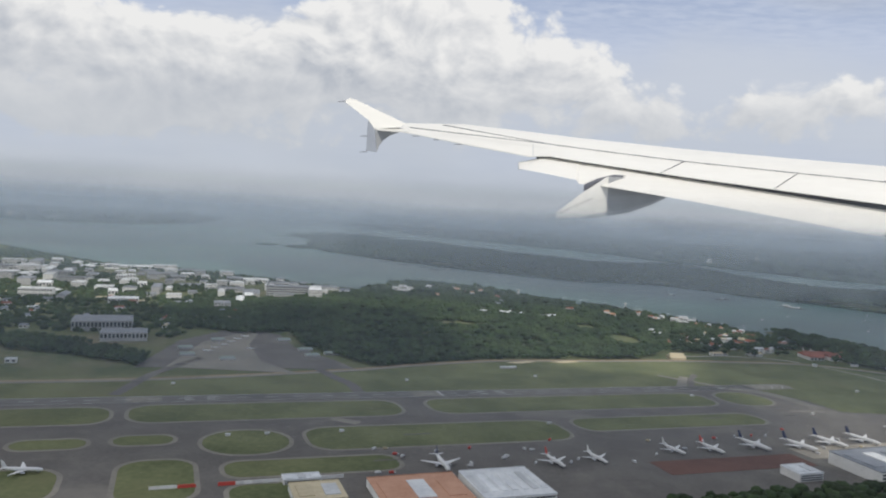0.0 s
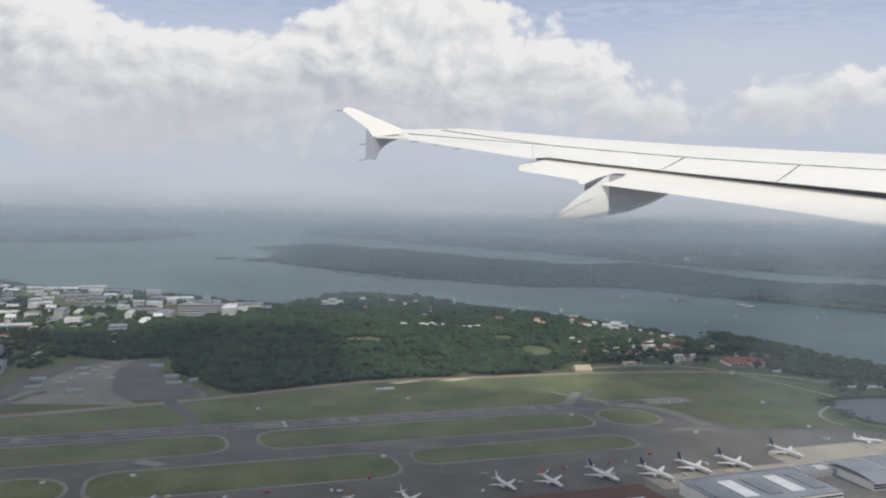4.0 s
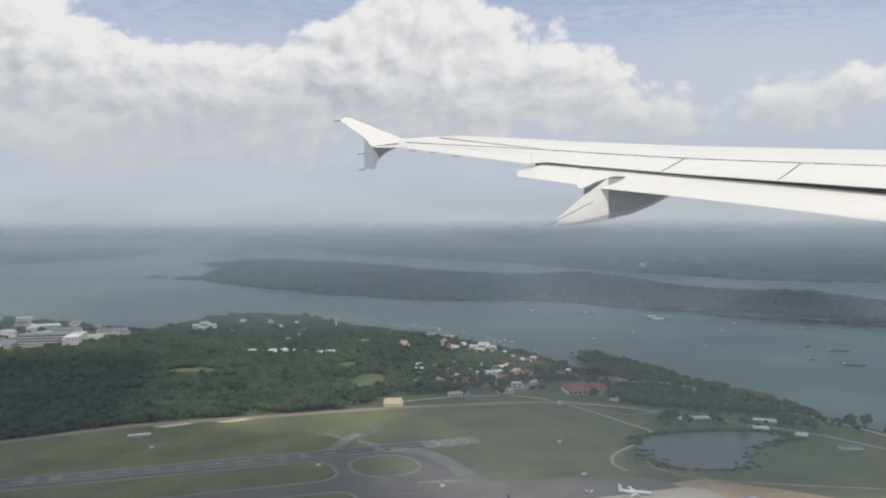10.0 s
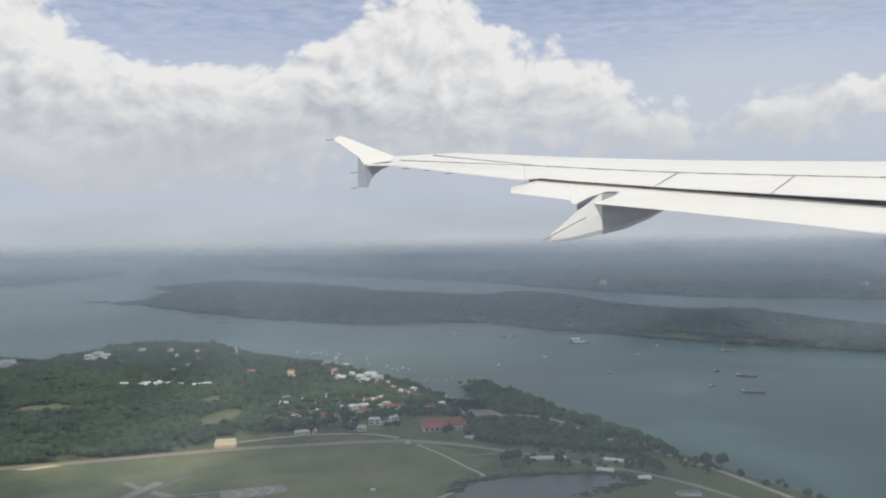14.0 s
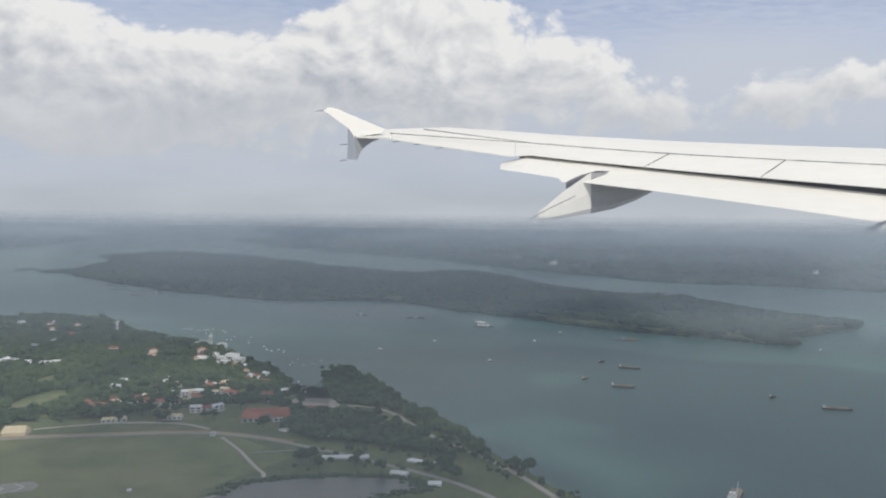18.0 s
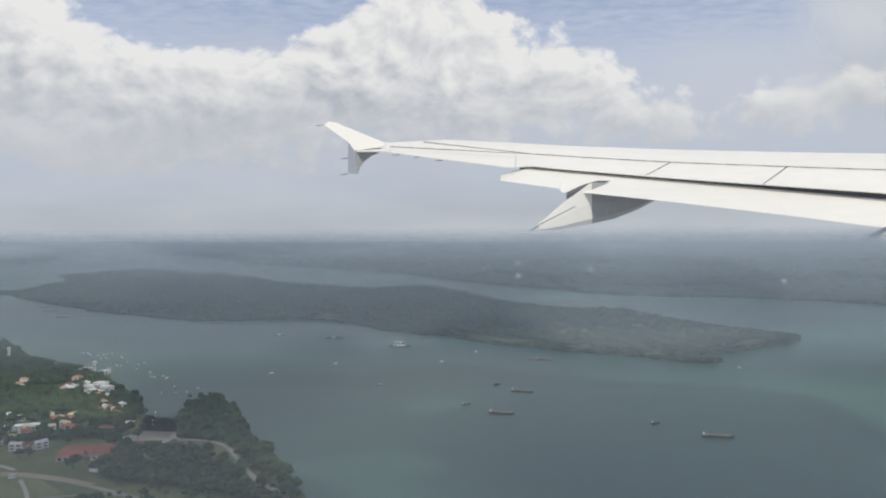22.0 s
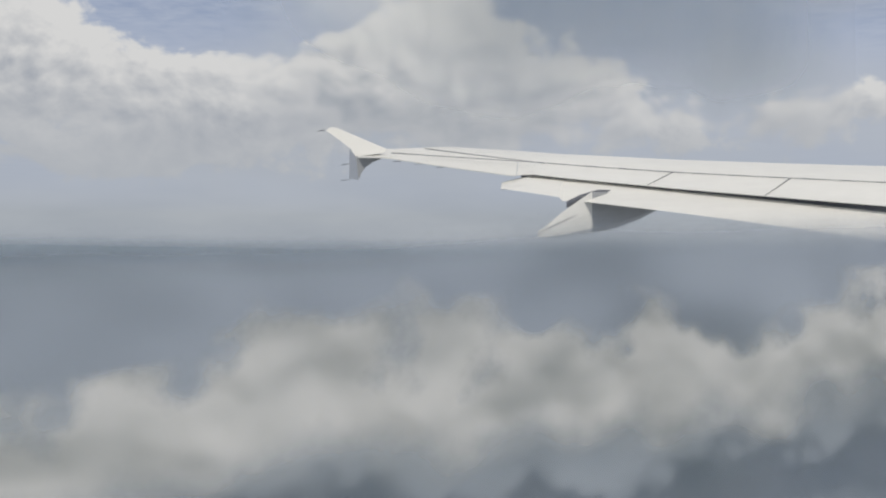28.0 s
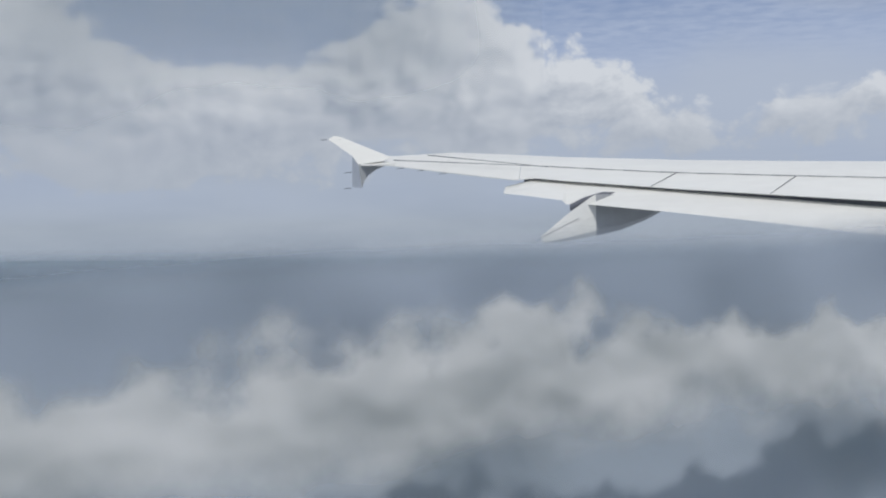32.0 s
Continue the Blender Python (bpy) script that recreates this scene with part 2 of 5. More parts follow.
def thin_cloud_material():
    m = bpy.data.materials.new("thin cloud")
    m.use_nodes = True
    n = Nodes(m.node_tree)
    a = n.span(n.noise(n.add("ShaderNodeTexCoord").outputs["Object"], 0.03, 3.0), 0.3, 0.7, 0.5, 0.75)
    s = n.add("ShaderNodeMixShader", ins={0: a, 1: n.add("ShaderNodeBsdfTransparent").outputs[0], 2: n.add("ShaderNodeBsdfDiffuse", ins={0: (0.85, 0.86, 0.88, 1)}).outputs[0]})
    n.wire(s.outputs[0], n.add("ShaderNodeOutputMaterial").inputs[0])
    return m


M = {
    "water": water_material(),
    "grass": surface("mown airfield grass", (0.076, 0.096, 0.042), (0.182, 0.194, 0.092), 0.08, 0.95, fine=1.2, bump=0.2, stain=(0.155, 0.155, 0.078)),
    "rough grass": surface("rough coastal grass", (0.05, 0.075, 0.03), (0.14, 0.15, 0.07), 0.06, 0.95, fine=0.7, bump=0.3, stain=(0.20, 0.17, 0.11)),
    "asphalt": surface("weathered asphalt", (0.105, 0.098, 0.092), (0.165, 0.155, 0.142), 0.12, 0.9, fine=1.6, stain=(0.21, 0.195, 0.17)),
    "runway": surface("runway asphalt", (0.125, 0.12, 0.115), (0.185, 0.178, 0.165), 0.1, 0.9, fine=2.0, stretch=(0.3, 1, 1), stain=(0.07, 0.07, 0.07)),
    "shoulder": surface("pale taxiway shoulder", (0.18, 0.17, 0.15), (0.28, 0.26, 0.22), 0.1, 0.9, fine=1.5),
    "concrete": surface("apron concrete", (0.26, 0.24, 0.21), (0.40, 0.37, 0.31), 0.07, 0.85, fine=1.1, stain=(0.2, 0.185, 0.16)),
    "paint": surface("worn white paint", (0.36, 0.36, 0.35), (0.56, 0.56, 0.54), 1.5, 0.7),
    "soil": surface("bare reddish soil", (0.20, 0.14, 0.09), (0.36, 0.28, 0.19), 0.09, 0.95, fine=1.0, bump=0.3),
    "red apron": surface("red-brown apron", (0.11, 0.06, 0.05), (0.17, 0.09, 0.07), 0.1, 0.9),
    "leaf": surface("tree leaves", (0.014, 0.030, 0.013), (0.050, 0.074, 0.029), 0.06, 0.9, fine=2.2, bump=0.8, jitter=0.45, island=True),
    "far leaf": surface("distant mangrove wood", (0.013, 0.028, 0.016), (0.034, 0.052, 0.028), 0.03, 0.95, fine=0.5, bump=0.15, jitter=0.4, island=True),
    "bark": surface("bark", (0.07, 0.05, 0.035), (0.14, 0.11, 0.08), 2.0, 0.95),
    "wing paint": surface("pale grey wing paint", (0.68, 0.665, 0.62), (0.76, 0.745, 0.695), 0.5, 0.38, fine=6.0, spec=0.5, stretch=(0.4, 1, 1)),
    "deep grey": surface("deep grey of keel and lower fence", (0.27, 0.275, 0.28), (0.34, 0.345, 0.35), 0.5, 0.4, fine=6.0, spec=0.5),
    "wing dark": surface("dark blue-grey for gap shade, seams, wheels", (0.09, 0.095, 0.115), (0.15, 0.155, 0.175), 2.0, 0.6),
    "wing metal": surface("bare metal edge", (0.50, 0.51, 0.53), (0.62, 0.63, 0.64), 1.0, 0.3, metal=0.6),
    "white wall": surface("white rendered wall", (0.62, 0.61, 0.58), (0.80, 0.79, 0.76), 0.4, 0.85, fine=3.0, jitter=0.12),
    "grey wall": surface("grey concrete wall", (0.36, 0.36, 0.36), (0.50, 0.50, 0.49), 0.4, 0.85, fine=3.0, jitter=0.15),
    "pale roof": surface("pale metal roof", (0.50, 0.52, 0.54), (0.72, 0.73, 0.73), 0.5, 0.6, fine=4.0, jitter=0.2),
    "grey roof": surface("grey metal roof", (0.15, 0.165, 0.19), (0.24, 0.255, 0.28), 0.3, 0.5, fine=2.0, jitter=0.15),
    "red roof": surface("red clay roof", (0.22, 0.085, 0.06), (0.32, 0.125, 0.09), 0.6, 0.85, fine=4.0, jitter=0.2),
    "tan roof": surface("tan sheet roof", (0.46, 0.39, 0.26), (0.62, 0.54, 0.37), 0.4, 0.7, fine=3.0, jitter=0.1),
    "orange roof": surface("faded orange roof", (0.42, 0.22, 0.14), (0.55, 0.32, 0.22), 0.4, 0.8, fine=3.0),
    "green roof": surface("grey-green roof", (0.22, 0.27, 0.25), (0.33, 0.38, 0.35), 0.4, 0.7),
    "glass": surface("dark window glass", (0.03, 0.04, 0.05), (0.07, 0.085, 0.10), 0.6, 0.15, spec=0.6, jitter=0.4),
    "red paint": surface("red paint", (0.50, 0.06, 0.05), (0.62, 0.11, 0.08), 1.0, 0.7),
    "plane white": surface("white aircraft paint", (0.60, 0.60, 0.60), (0.72, 0.72, 0.71), 1.0, 0.35, spec=0.5),
    "plane blue": surface("dark blue aircraft paint", (0.02, 0.03, 0.08), (0.04, 0.05, 0.12), 1.0, 0.4),
    "plane grey": surface("grey aircraft paint", (0.45, 0.46, 0.48), (0.56, 0.57, 0.58), 1.0, 0.45),
    "hull": surface("rusty barge steel", (0.06, 0.045, 0.04), (0.15, 0.10, 0.08), 0.8, 0.8, fine=4.0),
    "cargo": surface("sand cargo", (0.22, 0.18, 0.13), (0.36, 0.30, 0.22), 1.0, 0.95, fine=5.0, bump=0.4),
    "timber": surface("grey weathered timber", (0.13, 0.12, 0.11), (0.25, 0.23, 0.2), 1.0, 0.95, fine=6.0, jitter=0.3),
    "pond": surface("murky pond water", (0.035, 0.042, 0.036), (0.06, 0.066, 0.052), 0.1, 0.3, fine=0.6, spec=0.4),
    "cloud": thin_cloud_material(),
}


# ---------------------------------------------------------------- helpers for building
def mesh_of(bm, name):
    me = bpy.data.meshes.new(name)
    bm.to_mesh(me)
    bm.free()
    return me


def part(name, bm, material, parent=None, label="", smooth=False):
    """Links a bmesh (or a mesh that is shared) as one mesh object under a thing or a part."""
    me = bm if isinstance(bm, bpy.types.Mesh) else mesh_of(bm, name)
    if not me.materials:
        me.materials.append(M[material])
        if smooth:
            me.shade_smooth()
    ob = new(name, me)
    if parent:
        ob.parent = parent
    return tagged(ob, label)


def thing(name, label, category, group="", at=None, kind=""):
    ob = new(name)
    ob.empty_display_size = 0.5
    if at is not None:
        ob.matrix_world = at
    return tagged(ob, label, category, group, kind)


def box(x0, x1, y0, y1, z0, z1, bm=None, bevel=0.0):
    bm = bm or bmesh.new()
    made = bmesh.ops.create_cube(bm, size=1.0, matrix=Matrix.LocRotScale(((x0 + x1) / 2, (y0 + y1) / 2, (z0 + z1) / 2), None, (x1 - x0, y1 - y0, z1 - z0)))
    if bevel:
        edges = {e for v in made["verts"] for e in v.link_edges}
        bmesh.ops.bevel(bm, geom=list(edges), offset=bevel, segments=1, affect="EDGES")
    return bm


def slab(points, z0, z1, bm=None):
    """A flat plate of the given outline, with its edge faces."""
    bm = bm or bmesh.new()
    top = [bm.verts.new((*p, z1)) for p in points]
    low = [bm.verts.new((*p, z0)) for p in points]
    face = bm.faces.new(top)
    if face.calc_area() and sum((a[0] * b[1] - b[0] * a[1]) for a, b in zip(points, points[1:] + points[:1])) < 0:
        face.normal_flip()
    for i in range(len(points)):
        j = (i + 1) % len(points)
        bm.faces.new((top[i], low[i], low[j], top[j]))
    bmesh.ops.triangulate(bm, faces=[face])
    bmesh.ops.recalc_face_normals(bm, faces=bm.faces)
    return bm


def rounded(points, steps=4, closed=True):
    """A smooth curve through the given points."""
    out, k = [], len(points)
    for i in range(k if closed else k - 1):
        p = [Vector(points[(i + j - 1) % k] if closed else points[min(max(i + j - 1, 0), k - 1)]) for j in range(4)]
        for s in range(steps):
            t = s / steps
            q = 0.5 * (2 * p[1] + (p[2] - p[0]) * t + (2 * p[0] - 5 * p[1] + 4 * p[2] - p[3]) * t * t + (3 * p[1] - p[0] - 3 * p[2] + p[3]) * t ** 3)
            out.append((q.x, q.y))
    if not closed:
        out.append(tuple(points[-1]))
    return out


def ribbon(points, width, z0, z1):
    """A strip of even width along a line."""
    left, right = [], []
    for i, p in enumerate(points):
        a, b = Vector(points[max(i - 1, 0)]), Vector(points[min(i + 1, len(points) - 1)])
        d = (b - a).normalized() * width / 2
        left.append((p[0] - d.y, p[1] + d.x))
        right.append((p[0] + d.y, p[1] - d.x))
    bm = bmesh.new()
    rows = [[bm.verts.new((*q, z)) for q in side] for side, z in ((left, z0), (left, z1), (right, z1), (right, z0))]
    for a, b in zip(rows, rows[1:]):
        for i in range(len(points) - 1):
            bm.faces.new((a[i], a[i + 1], b[i + 1], b[i]))
    bmesh.ops.recalc_face_normals(bm, faces=bm.faces)
    return bm


def inside(x, y, poly):
    hit = False
    for (x0, y0), (x1, y1) in zip(poly, poly[1:] + poly[:1]):
        if (y0 > y) != (y1 > y) and x < (x1 - x0) * (y - y0) / (y1 - y0) + x0:
            hit = not hit
    return hit


def wander(points, amount, seed, cut=6.0):
    """A shoreline: the outline is cut finer and shifted by noise."""
    out = []
    for (x0, y0), (x1, y1) in zip(points, points[1:] + points[:1]):
        k = max(1, min(40, int(math.hypot(x1 - x0, y1 - y0) / cut)))
        for i in range(k):
            x, y = x0 + (x1 - x0) * i / k, y0 + (y1 - y0) * i / k
            q = Vector((x * 0.07, y * 0.07, seed))
            out.append((x + amount * noise.noise(q), y + amount * noise.noise(q + Vector((9, 4, 0)))))
    return out


def plan(x, y):
    """Where a point of the chart lies, and the chart's scale there: the chart is drawn wider towards the far shore."""
    s = 1 / (1 + 9.5034e-5 * x + 5.2017e-4 * y)
    return (x - 0.127) * s, (y - 0.693) * s, s


# airfield axes: u runs along the runway, v across it towards the strait
UA = radians(19.6)


def field(u, v):
    return (u * math.cos(UA) - v * math.sin(UA), 154.8 + u * math.sin(UA) + v * math.cos(UA))


def field_pose(u, v, turn=0.0, z=0.0):
    x, y = field(u, v)
    return pose(x, y, z, 0, 0, 19.6 + turn)


def field_box(u0, u1, v0, v1, round_by=0.0):
    """A four-cornered outline in field axes, with its corners cut round."""
    if not round_by:
        return [field(u, v) for u, v in ((u0, v0), (u1, v0), (u1, v1), (u0, v1))]
    out = []
    for cu, cv, a0 in ((u1 - round_by, v1 - round_by, 0), (u0 + round_by, v1 - round_by, 90), (u0 + round_by, v0 + round_by, 180), (u1 - round_by, v0 + round_by, 270)):
        for k in range(6):
            a = radians(a0 + 18 * k)
            out.append(field(cu + round_by * math.cos(a), cv + round_by * math.sin(a)))
    return out


# ---------------------------------------------------------------- sea, land and mist
def structure(name, bm, material, label, category="ground", smooth=False):
    return tagged(part(name, bm, material, None, label, smooth), label, category, kind="structure")


sea = slab([(-2600, -650), (4800, -650), (4800, 4850), (-2600, 4850)], -3.0, -0.25)
structure("water", sea, "water", "grey-green strait water with broad wind streaks", "water")

MAINLAND = [(-900, 640), (-600, 610), (-420, 560), (-291, 500), (-231, 438), (-161, 392), (-128, 396), (-92, 376), (-59, 362), (-40, 340), (-27, 388), (-10, 404),
            (18, 398), (48, 356), (74, 336), (93, 311), (109, 291), (117, 269), (119.5, 252), (123, 246), (129, 244.5), (129.5, 250), (127.5, 264), (124, 287), (130, 293), (141, 270), (150, 244),
            (158, 226), (165, 206), (172, 192), (180, 172), (205, 112), (240, 30), (300, -200), (300, -650), (-1600, -650), (-1600, 640)]
ISLAND = [(-83, 625), (-40, 578), (2, 536), (56, 496), (95, 484), (124, 494), (153, 484), (188, 438), (206, 423), (227, 398), (247, 382), (275, 366), (292, 351),
          (297, 357), (299, 371), (326, 391), (350, 405), (358, 420), (352, 446), (338, 470), (318, 505), (288, 545), (262, 590), (240, 640), (205, 700),
          (150, 735), (88, 775), (40, 880), (-60, 1010), (-160, 1020), (-190, 930), (-140, 850), (-118, 760), (-100, 700), (-106, 655)]
FARSHORE = [(-700, 2300), (-330, 1900), (-151, 1560), (-20, 1270), (95, 1130), (193, 980), (248, 845), (301, 752), (345, 760), (372, 815), (392, 815), (362, 760), (338, 690),
            (370, 655), (438, 646), (505, 590), (620, 540), (800, 470), (1300, 380), (2600, 300), (4000, 1200), (4000, 3600), (-700, 3600)]
WESTSHORE = [(-2400, 900), (-900, 820), (-640, 850), (-470, 900), (-395, 975), (-380, 1100), (-415, 1400), (-560, 1800), (-800, 2300), (-2400, 2600)]
ISLET = [(-136, 668), (-120, 660), (-104, 664), (-101, 690), (-108, 720), (-122, 770), (-134, 815), (-139, 790), (-128, 740), (-124, 705), (-134, 690)]
ISLET_TWO = [(-168, 690), (-158, 688), (-150, 695), (-158, 700)]

main_land = wander(MAINLAND, 2.2, 1.0)
structure("ground", slab(main_land, -3.0, 0.0), "rough grass", "rough green coastal land beside the airfield")
island = wander(ISLAND, 6.0, 2.0)
structure("ground_island", slab(island, -3.0, 0.0), "rough grass", "low green wooded island in the strait")
far_land = wander(FARSHORE, 14.0, 3.0, 25)
structure("ground_far_shore", slab(far_land, -3.0, 0.0), "far leaf", "hazy wooded land beyond the island")
west_land = wander(WESTSHORE, 14.0, 4.0, 25)
structure("ground_west_shore", slab(west_land, -3.0, 0.0), "far leaf", "hazy wooded headland far across the water")
for outline in (ISLET, ISLET_TWO):
    structure("ground_islet", slab(wander(outline, 2.0, 5.0, 4), -3.0, 0.0), "far leaf", "small dark wooded islet")

# Leaning tinted sheets, one behind another, stand in for distance haze.
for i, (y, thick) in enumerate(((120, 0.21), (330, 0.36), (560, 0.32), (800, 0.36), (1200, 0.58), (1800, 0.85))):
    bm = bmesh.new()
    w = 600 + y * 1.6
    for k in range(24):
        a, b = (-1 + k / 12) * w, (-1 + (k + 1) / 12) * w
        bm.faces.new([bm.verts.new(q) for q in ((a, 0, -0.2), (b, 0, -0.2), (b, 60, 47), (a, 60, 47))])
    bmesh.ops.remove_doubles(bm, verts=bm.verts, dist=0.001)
    M["mist%d" % i] = mist_material("haze sheet", thick, plan(90, y)[1] - 40)
    ob = structure("backdrop_mist", bm, "mist%d" % i, "thin grey-blue sheet of haze over land and water", "mist")
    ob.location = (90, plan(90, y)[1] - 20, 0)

# ---------------------------------------------------------------- the aeroplane wing
WING = view(110, 46, 41, 0.931, -3.36, -0.175) @ Matrix.Diagonal((310, 310, 310, 1))
wing = thing("airliner_wing", "pale grey airliner wing with lowered flap and tip fence", "aircraft wing", at=WING)
FOC = 1.358


def ahead(x, y, d):
    """A point of the wing: sideways and up in thousandths of the distance d from the cabin window."""
    return (x / FOC / 1000 * d, y / FOC / 1000 * d, -d)


def along(table, s):
    for (a, *p), (b, *q) in zip(table, table[1:]):
        if s <= b:
            t = (s - a) / (b - a)
            return [u + (v - u) * t for u, v in zip(p, q)]
    return list(table[-1][1:])


# span station from the tip inwards: height of the leading edge, hinge line, rear edge
EDGES = [(-94, 211, 206, 196), (16, 216, 203, 181), (136, 210, 193, 166), (150, 209, 192, 171), (216, 205, 186, 164), (416, 197, 174, 147), (616, 192, 166, 132), (784, 189, 160, 120), (960, 186, 154, 107)]
FLAP = [(113, 151, 143), (160, 163, 137), (216, 158, 129), (222, 157.5, 122), (266, 154, 121), (416, 140, 105), (616, 122, 81), (784, 106, 59), (960, 88, 36)]


def distance(s):
    return 14.0 - 2.0 * (s + 94) / 878


def loft(rows, closed=True):
    bm = bmesh.new()
    rings = [[bm.verts.new(p) for p in row] for row in rows]
    k = len(rings[0])
    for a, b in zip(rings, rings[1:]):
        for i in range(k if closed else k - 1):
            j = (i + 1) % k
            bm.faces.new((a[i], a[j], b[j], b[i]))
    if closed:
        bm.faces.new(rings[0][::-1])
        bm.faces.new(rings[-1])
    bmesh.ops.recalc_face_normals(bm, faces=bm.faces)
    return bm


def wing_rows(stations, a, b, thick, c0=0.0, c1=1.0):
    """Sections between two of the lines (0 leading edge, 1 hinge, 2 rear edge)."""
    rows = []
    for s in stations:
        e = along(EDGES, s)
        d = distance(s)
        far = {0: 1.75, 1: 0.8, 2: 0.0}
        ya, yb, da, db = e[a], e[b], d + far[a], d + far[b]
        rows.append([ahead(s, yb, db), ahead(s, yb + (ya - yb) * 0.5 + 2.0 * (a == 0), (da + db) / 2), ahead(s, ya, da),
                     ahead(s, ya - thick * 0.6, da), ahead(s, (ya + yb) / 2 - thick, (da + db) / 2), ahead(s, yb - thick * 0.25, db)])
    return rows


stations = [-94 + 22 * i for i in range(49)]
part("wing_box", loft(wing_rows(stations, 0, 1, 11)), "wing paint", wing, smooth=False)
outer = [s for s in stations if s < 136] + [138]
part("aileron", loft(wing_rows(sorted(outer), 1, 2, 7)), "wing paint", wing)
for a, b in ((139, 368), (368, 574), (574, 960)):
    part("spoiler", loft(wing_rows([a + (b - a) * i / 8 for i in range(9)], 1, 2, 5)), "wing paint", wing)


def flap_rows(stations):
    rows = []
    for s in stations:
        top, low = along(FLAP, s)
        d = distance(s)
        rows.append([ahead(s, low, d - 0.75), ahead(s, low + (top - low) * 0.55 + 1.5, d - 0.3), ahead(s, top + 3, d + 0.12), ahead(s, top - 4, d + 0.18), ahead(s, low + (top - low) * 0.4 - 5, d - 0.3)])
    return rows


part("flap", loft(flap_rows([113, 130, 160, 190, 216, 222, 266] + [300 + 44 * i for i in range(16)])), "wing paint", wing, "long lowered white trailing flap")
gap = []
for i in range(30):
    s = 146 + 28 * i
    hinge, flap_top, d = along(EDGES, s)[2], along(FLAP, s)[0], distance(s) + 0.3
    gap.append([ahead(s, hinge + 1, d), ahead(s, hinge - 5 - s / 70, d), ahead(s, hinge - 5 - s / 70, d + 0.5), ahead(s, hinge + 1, d + 0.5)])
# The shade inside the flap gap is a solid dark strip.
part("flap_gap_seal", loft(gap), "wing dark", wing, "dark strip holding the shade of the flap gap")

def plate(points, d0, d1):
    return loft([[ahead(x, y, d0) for x, y in points], [ahead(x, y, d1) for x, y in points]])


def canted(points, thick):
    """A plate that leans away as it rises."""
    return loft([[ahead(x, y, 14.0 + (y - 197) * 0.014 + k) for x, y in points] for k in (0.0, thick)])


part("tip_fence", canted([(-201, 243), (-192, 249), (-180, 247), (-134, 228), (-92, 211), (-100, 203), (-146, 197), (-157, 212)], 0.12), "wing paint", wing, "white upper tip fence")
# Shade on the lower fence's near face is put into its grey.
part("tip_fence", loft([[ahead(x, y, 13.95 + (x + 145) * 0.012 + k) for x, y in ((-145, 198), (-143, 162), (-140, 156), (-136, 168), (-129, 178), (-116, 188), (-98, 195))] for k in (0.0, 0.08)]), "deep grey", wing, "lower tip fence with shade in its grey")
part("fence_edge", loft([[ahead(x, y, 13.95 - (x + 144) * 0.03 + k) for x, y in ((-158, 211), (-158, 157), (-140, 156), (-146, 199))] for k in (0.0, 0.06)]), "wing metal", wing, "bright rear edge of the tip fence")
part("tip_joint", loft([[ahead(-157, 211, 14.5), ahead(-92, 211.5, 15.7), ahead(-60, 211, 15.7), ahead(-84, 197, 14.0), ahead(-146, 197, 13.98)], [ahead(-157, 208, 14.5), ahead(-92, 208, 15.7), ahead(-60, 208, 15.7), ahead(-84, 194, 14.0), ahead(-146, 195, 13.98)]]), "wing paint", wing)


def rod(p, q, r):
    bm = bmesh.new()
    p, q = Vector(p), Vector(q)
    bmesh.ops.create_cone(bm, segments=6, radius1=r, radius2=r * 0.6, depth=(q - p).length, cap_ends=True,
                          matrix=Matrix.Translation((p + q) / 2) @ (q - p).to_track_quat("Z", "Y").to_matrix().to_4x4())
    return bm


for x, y in ((-201, 243), (-158, 184), (-158, 156), (-66, 190), (-28, 186), (10, 180)):
    part("static_wick", rod(ahead(x, y, 13.95), ahead(x - 13, y - 1.5, 13.9), 0.008), "wing dark", wing)


def fairing(shift_x, shift_y, size, d):
    """A flap track fairing: a deep keel with a lighter hinged tail."""
    def at(x, y, k=0.0):
        return ahead(shift_x + x * size, shift_y + y * size, d + k + (x - 150) * 0.009)
    tail = [(-2, -56, -43, 2), (8, -57, -36, 5), (40, -54, -8, 10), (84, -46, 24, 14), (90, -45, 27, 15)]
    body = [(90, -45, 27, 15), (130, -36, 27, 15), (170, -20, 24, 12), (200, -4, 22, 9), (226, 10, 20, 5), (240, 19, 21, 2)]

    def ring(x, low, top, half):
        k = half * 0.012
        return [at(x, low, -k * 0.3), at(x, low + (top - low) * 0.12, -k * 0.85), at(x, low + (top - low) * 0.5, -k), at(x, top, -k * 0.8), at(x, top, k * 0.8), at(x, low + (top - low) * 0.12, k * 0.85), at(x, low, k * 0.3)]
    # The body is set in a darker grey than the tail.
    f = part("flap_track_fairing", loft([ring(*r) for r in body]), "deep grey", wing, "grey keel-shaped flap track fairing")
    part("fairing_tail", loft([ring(*r) for r in tail]), "wing paint", f, "pale hinged fairing tail")
    part("tail_seam", rod(at(0, -46, -0.04), at(62, -14, -0.16), 0.006), "wing dark", f)
    # Dark block added for the shadow between flap and tail.
    part("pylon", loft([ring(46, -2, 10, 6), ring(70, 12, 22, 8), ring(100, 20, 31, 8), ring(150, 22, 30, 5)]), "wing dark", f)
    part("static_wick", rod(at(-2, -48), at(-18, -58, -0.1), 0.008), "wing dark", f)


